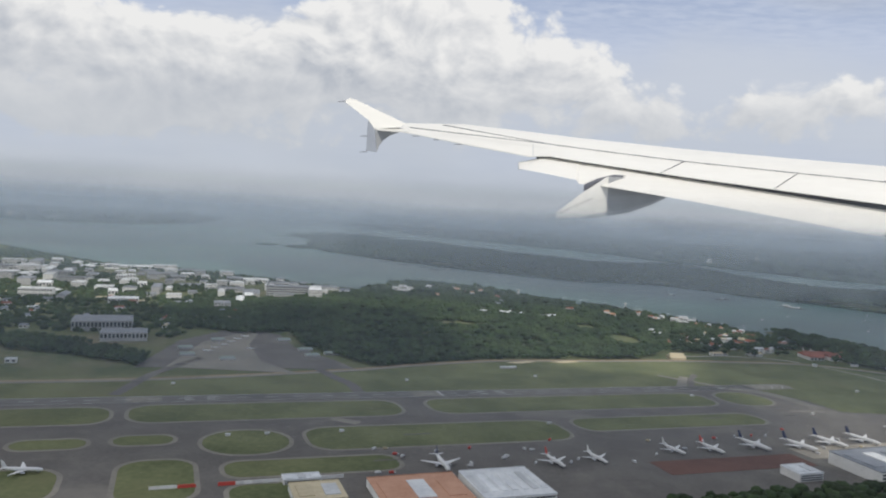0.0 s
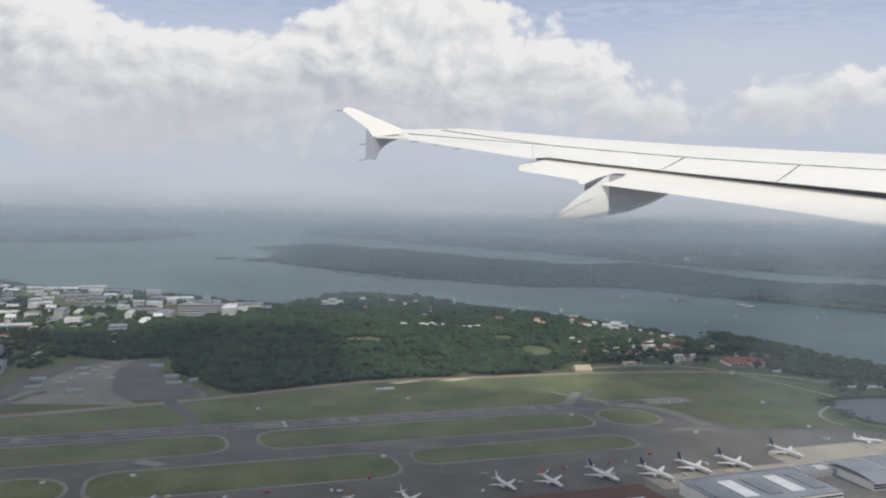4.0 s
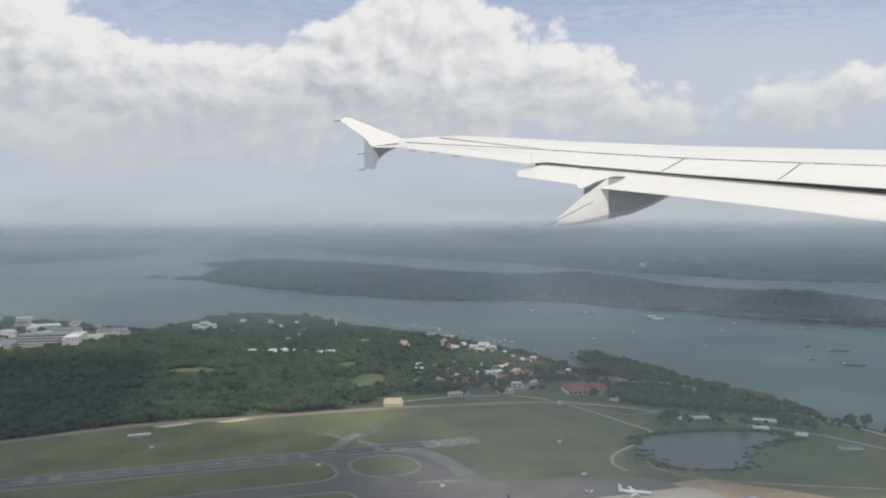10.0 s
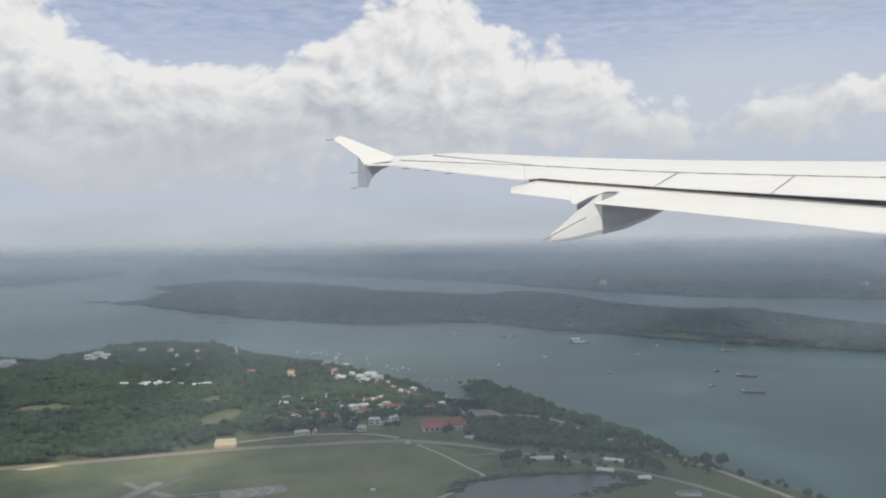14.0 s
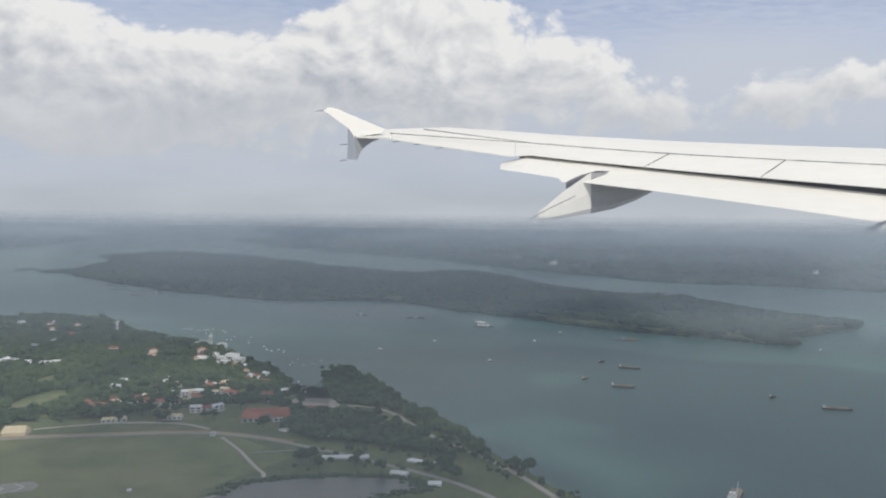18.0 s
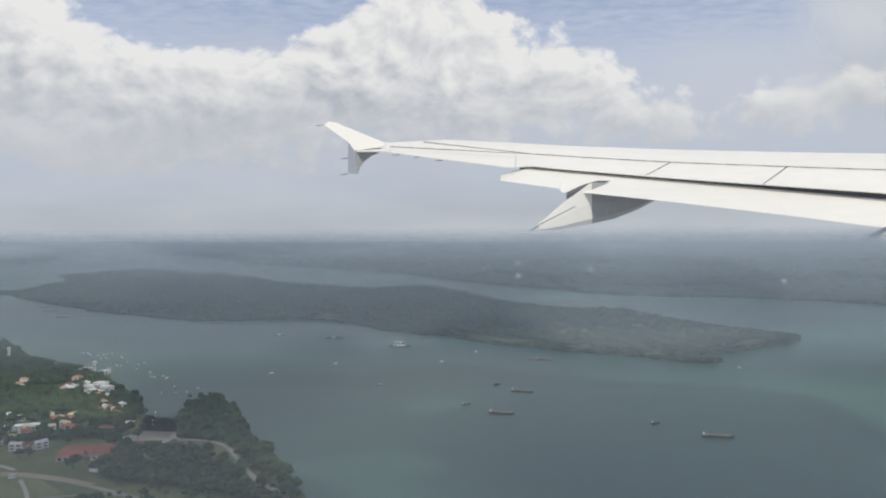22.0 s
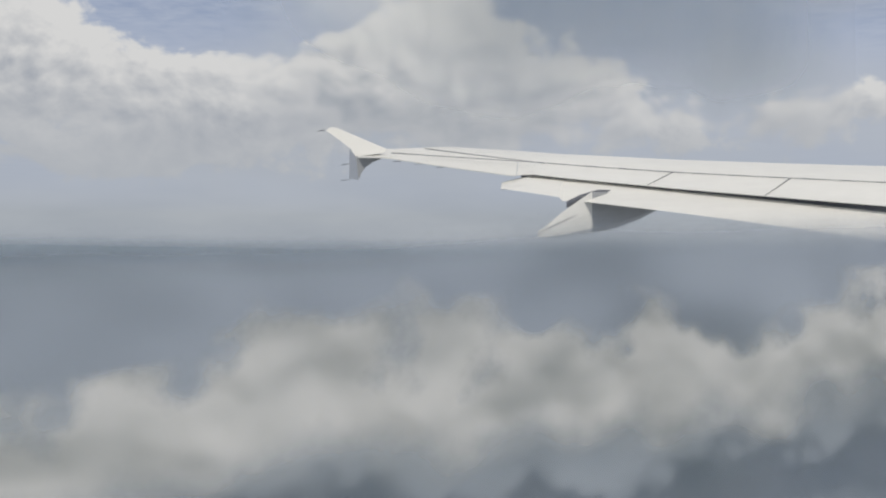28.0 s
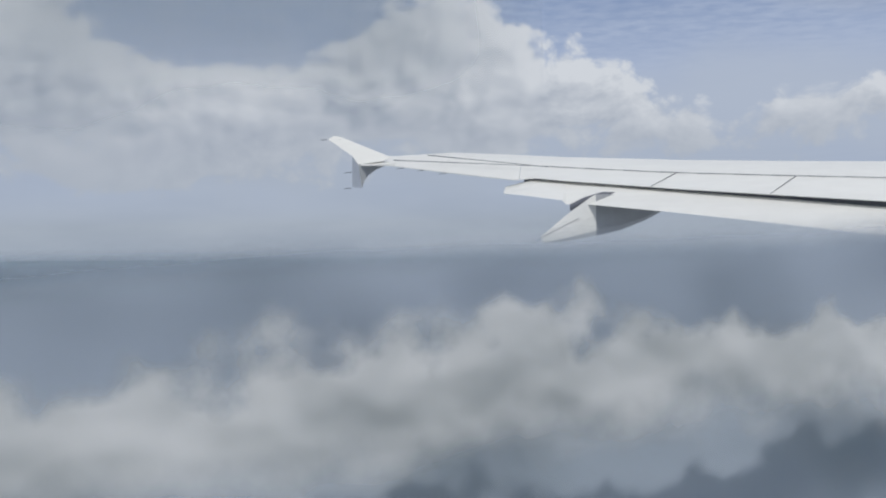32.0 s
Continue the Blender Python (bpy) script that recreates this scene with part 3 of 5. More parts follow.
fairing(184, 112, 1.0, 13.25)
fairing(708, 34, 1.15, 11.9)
for a, b in (((-24, 212), (188, 187)), ((-84, 204), (188, 188))):
    part("panel_seam", rod(ahead(a[0], a[1], 14.2), ahead(b[0], b[1] + 1, 13.9), 0.009), "wing dark", wing)
for a, b in ((411, 368), (617, 574)):
    part("panel_seam", rod(ahead(a, along(EDGES, a)[1] + 0.4, distance(a) + 0.8), ahead(b, along(EDGES, b)[2] + 0.4, distance(b)), 0.009), "wing dark", wing)
for i in range(12):
    s0, s1 = 190 + 64 * i, 190 + 64 * (i + 1)
    part("hinge_seam", rod(ahead(s0, along(EDGES, s0)[1] + 0.6, distance(s0) + 0.78), ahead(s1, along(EDGES, s1)[1] + 0.6, distance(s1) + 0.78), 0.008), "wing dark", wing)

# ---------------------------------------------------------------- airfield ground
def paving(name, outline, z, material, label, category="ground"):
    return structure(name, slab(outline, -0.05, z), material, label, category)


EAST_FIELD = [field(-260, 2), field(76, 2), field(79, -24), field(108, -29), (113, 166), (112, 172), (114, 186), (121, 196), (126, 204), (111, 219), (96, 217.5), (68, 211.5), (42, 202.5), (20, 196.5),
              (8, 190), (-8, 179), (-20, 170), field(-60, 20), field(-260, 20)]
paving("ground_airfield", EAST_FIELD, 0.02, "grass", "mown green grass round the runway")
paving("ground_apron", field_box(-190, 80, -64, 0, 3), 0.03, "asphalt", "dark grey asphalt apron and taxiways", "apron")
paving("ground_east_apron", [field(56, -2.5), field(79, -2.5), field(84, -14), field(84, -23), field(108, -29.5), (116, 161), (120, 153), (122, 140), (110, 120), field(60, -64)], 0.045, "asphalt", "dark grey apron beyond the taxiway", "apron")
paving("ground_concrete_apron", field_box(78, 115, -49, -36.5, 4), 0.065, "concrete", "pale concrete stands before the terminal", "apron")
paving("ground_concrete_stand", field_box(50, 79, -49, -43.2), 0.07, "concrete", "pale concrete stands beside the pier", "apron")
paving("ground_red_apron", field_box(20, 48, -52, -46), 0.06, "red apron", "red-brown strip of apron", "apron")
paving("ground_works", [field(106, -34), field(118, -34), field(128, -44), field(140, -58), field(112, -60), field(114, -42)], 0.03, "soil", "bare reddish earth of a building site")
paving("runway", field_box(-260, 80, -2.3, 2.3), 0.06, "runway", "grey asphalt runway with white marks", "runway")
paving("runway_end", [field(80, -2.6), field(91, -2.4), field(92, 0), field(91, 2.4), field(80, 2.6)], 0.05, "shoulder", "pale paved area past the runway's end", "runway")
for a, b in ((-4.5, 1.2), (-58, -52)):
    paving("runway_patch", field_box(a, b, -1.9, 1.9), 0.068, "shoulder", "pale runway touchdown patch", "runway")

# grass between the taxiways, each with its pale shoulder
LAWNS = [(-250, -60, -15, -5, 4), (-57, -10, -15, -4.5, 4), (-4, 60, -15, -4.5, 4), (63.5, 75, -16, -4.6, 5), (-30, 15, -33, -21.5, 4), (19, 60, -29, -21.5, 3), (-46, -33, -33.5, -21.5, 5.9),
         (-58.5, -50, -27, -22.5, 2.2), (-72, -62, -27.5, -23, 2.2), (-110, -78, -30, -21.5, 4), (-57, -47.5, -50, -34.5, 3.5), (-43.5, -19, -43, -36.6, 2.5), (-43.5, -30, -58, -46, 2.5), (-100, -64, -48, -36, 4)]
for u0, u1, v0, v1, r in LAWNS:
    paving("taxiway_shoulder", field_box(u0 - 0.7, u1 + 0.7, v0 - 0.7, v1 + 0.7, r + 0.6), 0.05, "shoulder", "pale paved taxiway shoulder", "taxiway")
    paving("ground_lawn", field_box(u0, u1, v0, v1, r), 0.075, "grass", "mown grass between the taxiways")
structure("taxiway_link", ribbon(rounded([field(73, -1), field(78.5, -5), field(80.5, -12), field(81, -20)], 6, False), 3.2, 0.0, 0.064), "shoulder", "pale curved taxiway link", "taxiway")
for a, b in (((72, -21), (80, -22.5)),):
    structure("taxiway_edge", ribbon([field(*a), field(*b)], 0.9, 0.0, 0.07), "shoulder", "pale paved strip", "taxiway")
for a, b in (((-24, -16), (-20, -19.5)), ((62, 2), (70, 12))):
    structure("taxiway_spur", ribbon([field(*a), field(*b)], 2.2, 0.0, 0.052), "shoulder", "pale taxiway spur", "taxiway")
structure("taxiway_spur", ribbon([field(72, 2.2), field(67, 8), field(64, 14)], 1.6, 0.0, 0.054), "shoulder", "pale taxiway spur", "taxiway")
structure("taxiway_spur", ribbon([field(65, 2.2), field(69, 8), field(75, 14)], 1.6, 0.0, 0.056), "asphalt", "dark taxiway spur", "taxiway")

# white marks
for i in range(34):
    u = -96 + i * 5.2
    if u < 78:
        structure("runway_mark", slab(field_box(u, u + 2.6, -0.07, 0.07), 0.03, 0.078), "paint", "white runway centre dash", "marking")
structure("runway_mark", slab(field_box(1.3, 1.75, -2.1, 2.1), 0.03, 0.08), "paint", "white threshold bar", "marking")
for v in (-2.15, 2.15):
    structure("runway_mark", slab(field_box(-200, 80, v - 0.05, v + 0.05), 0.03, 0.076), "paint", "white runway edge line", "marking")
for u in (10, 14, 52, 56, -44, -48, 70):
    for v in (-0.9, 0.9):
        structure("runway_mark", slab(field_box(u, u + 1.8, v - 0.12, v + 0.12), 0.03, 0.077), "paint", "white runway block mark", "marking")
for u in (82, 85, 88):
    structure("runway_mark", ribbon([field(u, -2), field(u + 1.6, 0), field(u, 2)], 0.2, 0.02, 0.075), "paint", "white chevron", "marking")

# roads and paths
FAR_ROAD = rounded([(-120, 128), (-60, 150), (-20, 171.5), (-8, 180), (10, 191.5), (21, 196.5), (42, 203), (68, 211.8), (96, 217.5), (108, 218.5), (122, 214), (140, 203), (160, 186), (178, 150), (205, 80)], 5, False)
structure("road", ribbon(FAR_ROAD, 1.3, 0.0, 0.05), "shoulder", "pale perimeter road", "road")
structure("road_verge", ribbon([(p[0] - 0.5, p[1] + 1.3) for p in FAR_ROAD[:52]], 1.3, 0.0, 0.035), "soil", "dry tan verge beside the road", "road")
structure("path", ribbon(rounded([(110, 216), (115, 208), (120, 198), (122.5, 193), (121, 188), (114, 180), (110.5, 175), (109.5, 170), (111, 166.5)], 6, False), 0.75, 0.0, 0.055), "concrete", "pale winding path", "path")
structure("path", ribbon(rounded([(124, 189), (119.5, 184), (117, 178), (116, 172), (117, 167), (124, 162), (134, 160), (150, 158)], 6, False), 0.5, 0.0, 0.052), "soil", "pale dirt path round the pond", "path")
structure("path", ribbon([(118, 206), (128, 209), (138, 206)], 0.5, 0.0, 0.053), "shoulder", "narrow paved path", "path")
structure("road", ribbon(rounded([(123, 226), (127, 239), (131, 244.5), (136, 245), (141, 243), (145, 238), (148, 231), (154, 218), (161, 208), (168, 194), (176, 172)], 6, False), 1.2, 0.0, 0.06), "concrete", "coast road", "road")
structure("road", ribbon(rounded([(70, 219), (84, 225), (98, 226), (106, 222)], 5, False), 1.0, 0.0, 0.06), "concrete", "pale service road", "road")
POND = rounded([(118, 186), (116.5, 176), (119, 169), (127, 167.5), (133, 170), (137, 178), (144, 184), (150, 187), (148, 192), (140, 193.5), (131, 192.5), (124, 190.5)], 3)
structure("water_pond", slab(POND, -0.05, 0.06), "pond", "still grey pond with reeds round it", "water")
paving("ground_base", [(-64, 162), (-66, 196), (-58, 222), (-44, 214), (-36, 196), (-24, 183), (-18, 174)], 0.04, "asphalt", "worn brown-grey hard standing", "apron")
paving("ground_base_path", [(-58, 164), (-60, 196), (-54, 216), (-50, 214), (-48, 196), (-40, 176), (-30, 166)], 0.05, "shoulder", "pale worn hard standing", "apron")
for x, y, rx, ry in ((8, 256, 9, 6), (60, 244, 5, 12), (28, 300, 6, 4), (70, 222, 7, 3), (-10, 300, 5, 4), (52, 268, 4, 7)):
    pts = [(x + rx * math.cos(radians(a)) * (1 + 0.2 * math.sin(a * 0.7)), y + ry * math.sin(radians(a)) * (1 + 0.2 * math.cos(a * 0.9))) for a in range(0, 360, 20)]
    paving("ground_clearing", pts, 0.045, "rough grass", "light grass clearing in the wood")
for x0, y0, x1, y1 in ((18, 193.6, 26, 196.8), (30, 198.2, 38, 201)):
    paving("ground_sand", [(x0, y0), (x0 + 3, y0 - 0.3), (x1, y1), (x1 - 2.4, y1 + 0.5)], 0.06, "tan roof", "heap of pale sand beside the road")
paving("ground_beach", [(118.5, 247), (122, 242), (131, 241.5), (132, 246), (129.5, 252), (129, 246.5), (123.5, 247.5), (121, 253)], 0.03, "concrete", "pale sand at the head of the creek")

structure("taxiway_link", ribbon(rounded([(-58, 138), (-58, 144), (-58, 156), (-56, 167), (-54, 176)], 5, False), 2.2, 0.0, 0.05), "asphalt", "faded taxiway to the hard standing", "taxiway")
structure("taxiway_link", ribbon(rounded([(-35, 189), (-28, 175), (-22, 165), (-17, 158), (-14, 149)], 5, False), 2.4, 0.0, 0.051), "asphalt", "faded taxiway to the hard standing", "taxiway")
structure("ground_beach", slab([(117.5, 252), (121, 244.5), (130, 243), (131.5, 251), (128, 257), (123.5, 259)], -1.0, -0.12), "shoulder", "pale sand at the head of the creek", "beach")

# ---------------------------------------------------------------- trees and woods
def crown_shape(seed, squash=0.75):
    """A leafy crown: a lumpy dome whose outline is uneven."""
    bm = bmesh.new()
    bmesh.ops.create_icosphere(bm, subdivisions=2, radius=1.0)
    bmesh.ops.delete(bm, geom=[v for v in bm.verts if v.co.z < -0.55], context="VERTS")
    for v in bm.verts:
        k = 1 + 0.42 * noise.noise(v.co * 1.7 + Vector((seed * 3.1, 0, 0))) + 0.3 * noise.noise(v.co * 4.3 + Vector((0, seed * 2.3, 0)))
        v.co = Vector((v.co.x * k, v.co.y * k, v.co.z * k * squash))
    bmesh.ops.triangulate(bm, faces=bm.faces)
    bm.verts.index_update()
    shape = np.array([v.co for v in bm.verts]), np.array([[v.index for v in f.verts] for f in bm.faces])
    bm.free()
    return shape


def small_shape(seed):
    bm = bmesh.new()
    bmesh.ops.create_icosphere(bm, subdivisions=1, radius=1.0)
    bmesh.ops.delete(bm, geom=[v for v in bm.verts if v.co.z < -0.6], context="VERTS")
    for v in bm.verts:
        k = 1 + 0.5 * noise.noise(v.co * 1.9 + Vector((seed * 3.1, 0, 0)))
        v.co = Vector((v.co.x * k, v.co.y * k, v.co.z * k * 0.7))
    bmesh.ops.triangulate(bm, faces=bm.faces)
    bm.verts.index_update()
    shape = np.array([v.co for v in bm.verts]), np.array([[v.index for v in f.verts] for f in bm.faces])
    bm.free()
    return shape


CROWNS = [crown_shape(i) for i in range(5)]
SMALL = [small_shape(i) for i in range(5)]


def wood(name, spots, shapes, material, label):
    """Many crowns (x, y, z, radius, height) joined into one mesh."""
    verts, faces, base = [], [], 0
    for i, (x, y, z, r, h) in enumerate(spots):
        v, f = shapes[i % len(shapes)]
        a = i * 2.399
        c, s = math.cos(a), math.sin(a)
        verts.append(np.stack([x + r * (v[:, 0] * c - v[:, 1] * s), y + r * (v[:, 0] * s + v[:, 1] * c), z + h * v[:, 2]], 1))
        faces.append(f + base)
        base += len(v)
    v, f = np.concatenate(verts), np.concatenate(faces)
    me = bpy.data.meshes.new(name)
    me.vertices.add(len(v))
    me.vertices.foreach_set("co", v.ravel())
    me.loops.add(f.size)
    me.loops.foreach_set("vertex_index", f.ravel().astype(np.int32))
    me.polygons.add(len(f))
    me.polygons.foreach_set("loop_start", np.arange(0, f.size, 3, dtype=np.int32))
    me.update(calc_edges=True)
    me.materials.append(M[material])
    me.shade_smooth()
    ob = new(name, me)
    return tagged(ob, label, "trees", kind="stuff")


rng = np.random.RandomState(7)
WOODS = [(-14, 178), (2, 190), (18, 199), (42, 206), (60, 212), (64, 220), (78, 226), (88, 236), (104, 244), (118, 246), (116, 264), (107, 288), (92, 310), (73, 335), (47, 355), (18, 396),
         (-9, 402), (-26, 386), (-32, 356), (-42, 318), (-56, 296), (-70, 270), (-50, 240), (-42, 218), (-34, 198)]
SPIT = [(131, 249), (126.5, 262), (124.5, 284), (130, 291), (140, 268), (149, 243), (157, 225), (163, 207), (156, 206), (146, 210), (137, 213), (128, 215), (121, 222), (121, 240), (130, 241)]
THICKETS = [[(-112, 174), (-82, 170), (-63, 163), (-65, 173), (-84, 184), (-114, 190)], [(-84, 224), (-52, 211), (-42, 220), (-50, 246), (-70, 282), (-90, 252)]]
CLEAR = [(126, 243, 6, 4), (134, 242.5, 5, 4), (140.5, 240, 4, 4.5), (145, 234.5, 3.2, 4.5), (149, 227, 3, 4.5), (153, 218, 3, 4.5), (158, 211, 3, 3.5), (132, 227, 4, 2), (100, 235, 3, 2), (90, 258, 4, 2.5), (74, 232, 3, 2), (8, 256, 9, 6), (60, 244, 5, 12), (28, 300, 5, 3), (70, 222, 7, 3), (-10, 300, 5, 4), (52, 268, 4, 7), (68, 216, 4, 3), (93, 249.5, 4.5, 3), (116.5, 231, 6.5, 5), (95, 295, 6, 5), (40, 289, 6, 4), (24, 290, 8, 4),
         (-18, 351, 7, 6), (80, 329, 7, 5), (84, 226, 12, 3), (122.5, 258, 3.6, 14), (98, 262, 4, 3), (76, 246, 5, 2), (37, 359, 1.5, 1.5), (-59, 304, 8, 5), (83, 252, 4, 3), (104, 254, 4, 3), (88, 240, 6, 3)]


def clear_of(x, y):
    return all(((x - a) / rx) ** 2 + ((y - b) / ry) ** 2 > 1 for a, b, rx, ry in CLEAR)


near_spots = []
for x in np.arange(-114, 170, 0.95):
    for y in np.arange(162, 405, 0.95 if x > -80 else 1.2):
        px, py = x + rng.uniform(-0.5, 0.5), y + rng.uniform(-0.5, 0.5)
        if not any(inside(px, py, w) for w in (WOODS, SPIT, *THICKETS)) or not clear_of(px, py):
            continue
        gap = noise.noise(Vector((px * 0.09, py * 0.09, 3)))
        if gap > 0.34 and rng.rand() < 0.75:
            continue
        hill = 0.5 + 0.9 * noise.noise(Vector((px * 0.03, py * 0.03, 8)))
        r = rng.uniform(0.45, 0.95)
        near_spots.append((px, py, 0.55 + max(hill, 0) * 0.7 + rng.uniform(-0.25, 0.35), r, r * rng.uniform(0.8, 1.35)))
wood("woods", near_spots, SMALL, "leaf", "dense dark green tropical wood")

big_spots = []
for k in range(900):
    x, y = rng.uniform(-70, 165), rng.uniform(185, 400)
    if (inside(x, y, WOODS) or inside(x, y, SPIT)) and clear_of(x, y):
        r = rng.uniform(0.9, 1.45)
        big_spots.append((x, y, 1.3 + rng.uniform(0, 0.5), r, r * 0.95))
# crowns along the shore and round the pond
for (x0, y0), (x1, y1) in zip(main_land, main_land[1:]):
    if 60 < x0 < 182 and 168 < y0 < 340 and not (115 < x0 < 131 and 240 < y0 < 286):
        for k in range(5):
            t = rng.rand()
            r = rng.uniform(0.6, 1.3) if y0 > 215 else rng.uniform(0.25, 0.7)
            if y0 < 215 and k > 2:
                continue
            at = (x0 + (x1 - x0) * t - rng.uniform(0, 3.0), y0 + (y1 - y0) * t - rng.uniform(0, 2.5))
            if inside(at[0], at[1], main_land):
                big_spots.append((*at, rng.uniform(0.6, 1.3), r, r * 1.05))
for k in range(260):
    u, v = rng.uniform(12, 64), rng.uniform(-70, -61)
    x, y = field(u, v)
    r = rng.uniform(0.5, 1.1)
    big_spots.append((x, y, 0.5, r, r))
wood("tall_trees", big_spots, CROWNS, "leaf", "tall broad-crowned trees over the wood and along the shore")

reed_spots = []
for x, y in POND:
    for k in range(26):
        r = rng.uniform(0.2, 0.5)
        if y > 183 or k < 7 or x < 119:
            reed_spots.append((x + rng.normal(0, 1.0), y + abs(rng.normal(0, 0.8)) * (1 if y > 180 else -1), 0.12, r, r * 0.7))
for k in range(160):
    x, y = rng.uniform(126, 168), rng.uniform(196, 224)
    if inside(x, y, main_land) and noise.noise(Vector((x * 0.1, y * 0.1, 5))) > -0.1:
        r = rng.uniform(0.3, 0.8)
        reed_spots.append((x, y, 0.25, r, r))
wood("bushes", reed_spots, SMALL, "leaf", "dark reeds and bushes round the pond")

town_spots = []
for k in range(11000):
    x, y = rng.uniform(-260, -30), rng.uniform(180, 470)
    if inside(x, y, main_land) and not inside(x, y, WOODS) and y > 196 - 0.32 * (x + 60) * 0.2 and noise.noise(Vector((x * 0.035, y * 0.035, 12))) > (-0.12 if y > 268 else -0.45) and not (-68 < x < -20 and y < 222):
        r = rng.uniform(0.6, 1.5)
        town_spots.append((x, y, 0.5, r, r * 0.9))
wood("town_trees", town_spots, SMALL, "leaf", "dark green trees among the town's buildings")


def far_wood(name, outline, count, box_of, sizes, label, lift):
    x0, x1, y0, y1 = box_of
    spots = []
    while len(spots) < count:
        x, y = rng.uniform(x0, x1), rng.uniform(y0, y1)
        if inside(x, y, outline):
            hill = max(0.0, noise.noise(Vector((x * 0.012, y * 0.012, 21))) + 0.25) * lift
            r = rng.uniform(*sizes)
            spots.append((x, y, hill, r, r * rng.uniform(0.5, 0.9)))
    # a close row along the shore
    for (a, b), (c, d) in zip(outline, outline[1:]):
        length = math.hypot(c - a, d - b)
        for k in range(int(min(length, 60) / sizes[0])):
            if x0 < a < x1 and y0 < b < y1:
                t = rng.rand()
                r = rng.uniform(*sizes) * 0.8
                spots.append((a + (c - a) * t + rng.uniform(-1, 1) * r * 0.3, b + (d - b) * t + r * 0.6, 0.1, r, r * 0.8))
    return wood(name, spots, SMALL, "far leaf", label)


far_wood("island_woods", island, 9000, (-200, 365, 345, 1030), (0.9, 3.6), "dark green woods covering the island", 5.5)
far_wood("far_woods", far_land, 6500, (-400, 1500, 350, 2200), (4.0, 10.0), "hazy dark woods on the far shore", 12.0)
far_wood("headland_woods", west_land, 1500, (-1500, -370, 820, 2000), (4.0, 10.0), "hazy dark woods on the western headland", 12.0)
for outline in (ISLET, ISLET_TWO):
    far_wood("islet_woods", outline, 160 if outline is ISLET else 20, (-170, -98, 655, 820), (1.4, 2.6), "dark trees on a small islet", 2.0)

# ---------------------------------------------------------------- buildings
def gable(w, d, h0, h1, over=0.06):
    bm = bmesh.new()
    w, d = w / 2 + over, d / 2 + over
    v = [bm.verts.new(p) for p in ((-w, -d, h0), (w, -d, h0), (w, d, h0), (-w, d, h0), (-w * 0.86, 0, h1), (w * 0.86, 0, h1))]
    for f in ((0, 1, 5, 4), (2, 3, 4, 5), (1, 2, 5), (3, 0, 4), (3, 2, 1, 0)):
        bm.faces.new([v[i] for i in f])
    return bm


def flat_roof(w, d, h):
    """A flat roof with a raised rim."""
    bm = box(-w / 2 - 0.03, w / 2 + 0.03, -d / 2 - 0.03, d / 2 + 0.03, h, h + 0.10)
    for x0, x1, y0, y1 in ((-w / 2, w / 2, -d / 2 - 0.02, -d / 2 + 0.04), (-w / 2, w / 2, d / 2 - 0.04, d / 2 + 0.02)):
        box(x0, x1, y0, y1, h + 0.1, h + 0.19, bm)
    return bm


def building(name, x, y, turn, w, d, h, wall, roof, label, category="building", pitched=0.0, storeys=0, group="", extras=0):
    b = thing(name, label, category, group, at=pose(x, y, 0, 0, 0, turn))
    part("wall", box(-w / 2, w / 2, -d / 2, d / 2, -0.05, h, bevel=0.02), wall, b)
    r = part("roof", gable(w, d, h, h + pitched) if pitched else flat_roof(w, d, h), roof, b)
    for k in range(storeys):
        z = h * (k + 0.42) / storeys
        cols = max(2, int(w / 0.9))
        if cols * storeys > 40:
            part("window_band", box(-w / 2 + 0.1, w / 2 - 0.1, -d / 2 - 0.012, -d / 2 + 0.05, z, z + h * 0.45 / storeys), "glass", b)
        else:
            for c in range(cols):
                u = -w / 2 + w * (c + 0.5) / cols
                part("window", box(u - w * 0.3 / cols, u + w * 0.3 / cols, -d / 2 - 0.012, -d / 2 + 0.05, z, z + h * 0.45 / storeys), "glass", b)
    for k in range(extras):
        u, v = rng.uniform(-0.35, 0.35) * w, rng.uniform(-0.3, 0.3) * d
        s = rng.uniform(0.12, 0.3)
        part("roof_plant", box(u - s, u + s, v - s * 0.7, v + s * 0.7, h + 0.1, h + 0.1 + s), "grey wall", r)
    return b


# the town by the water: works, stores and offices
for row in range(9):
    for col in range(17):
        x = -205 + col * 11 + rng.uniform(-3, 3)
        y = 262 + row * 15.5 + rng.uniform(-4, 4)
        if not inside(x, y - 4, main_land) or not inside(x, y + 5, main_land) or inside(x, y, WOODS) or math.hypot((x + 59) / 9, (y - 304) / 7) < 1:
            continue
        if row < 2 and rng.rand() < 0.35:
            continue
        big = rng.rand() ** 2
        w, d, h = 3.2 + 10 * big, 2.4 + 4.2 * rng.rand(), rng.uniform(0.6, 2.3)
        pale = rng.rand()
        low = rng.rand() < 0.6
        building("warehouse" if low else "office_block", x, y, rng.choice([14, 20, 19, 104, 24]), w, d, h if low else h * 1.35, "white wall" if pale < 0.75 else "grey wall",
                 "pale roof" if pale < 0.62 else "grey roof", "long low works building with pale metal roof" if low else "pale multi-storey office block with window bands",
                 pitched=rng.uniform(0.3, 0.7) if low else 0.0, storeys=1 if low else int(rng.uniform(2, 5)), group="town buildings", extras=0 if low else 2)
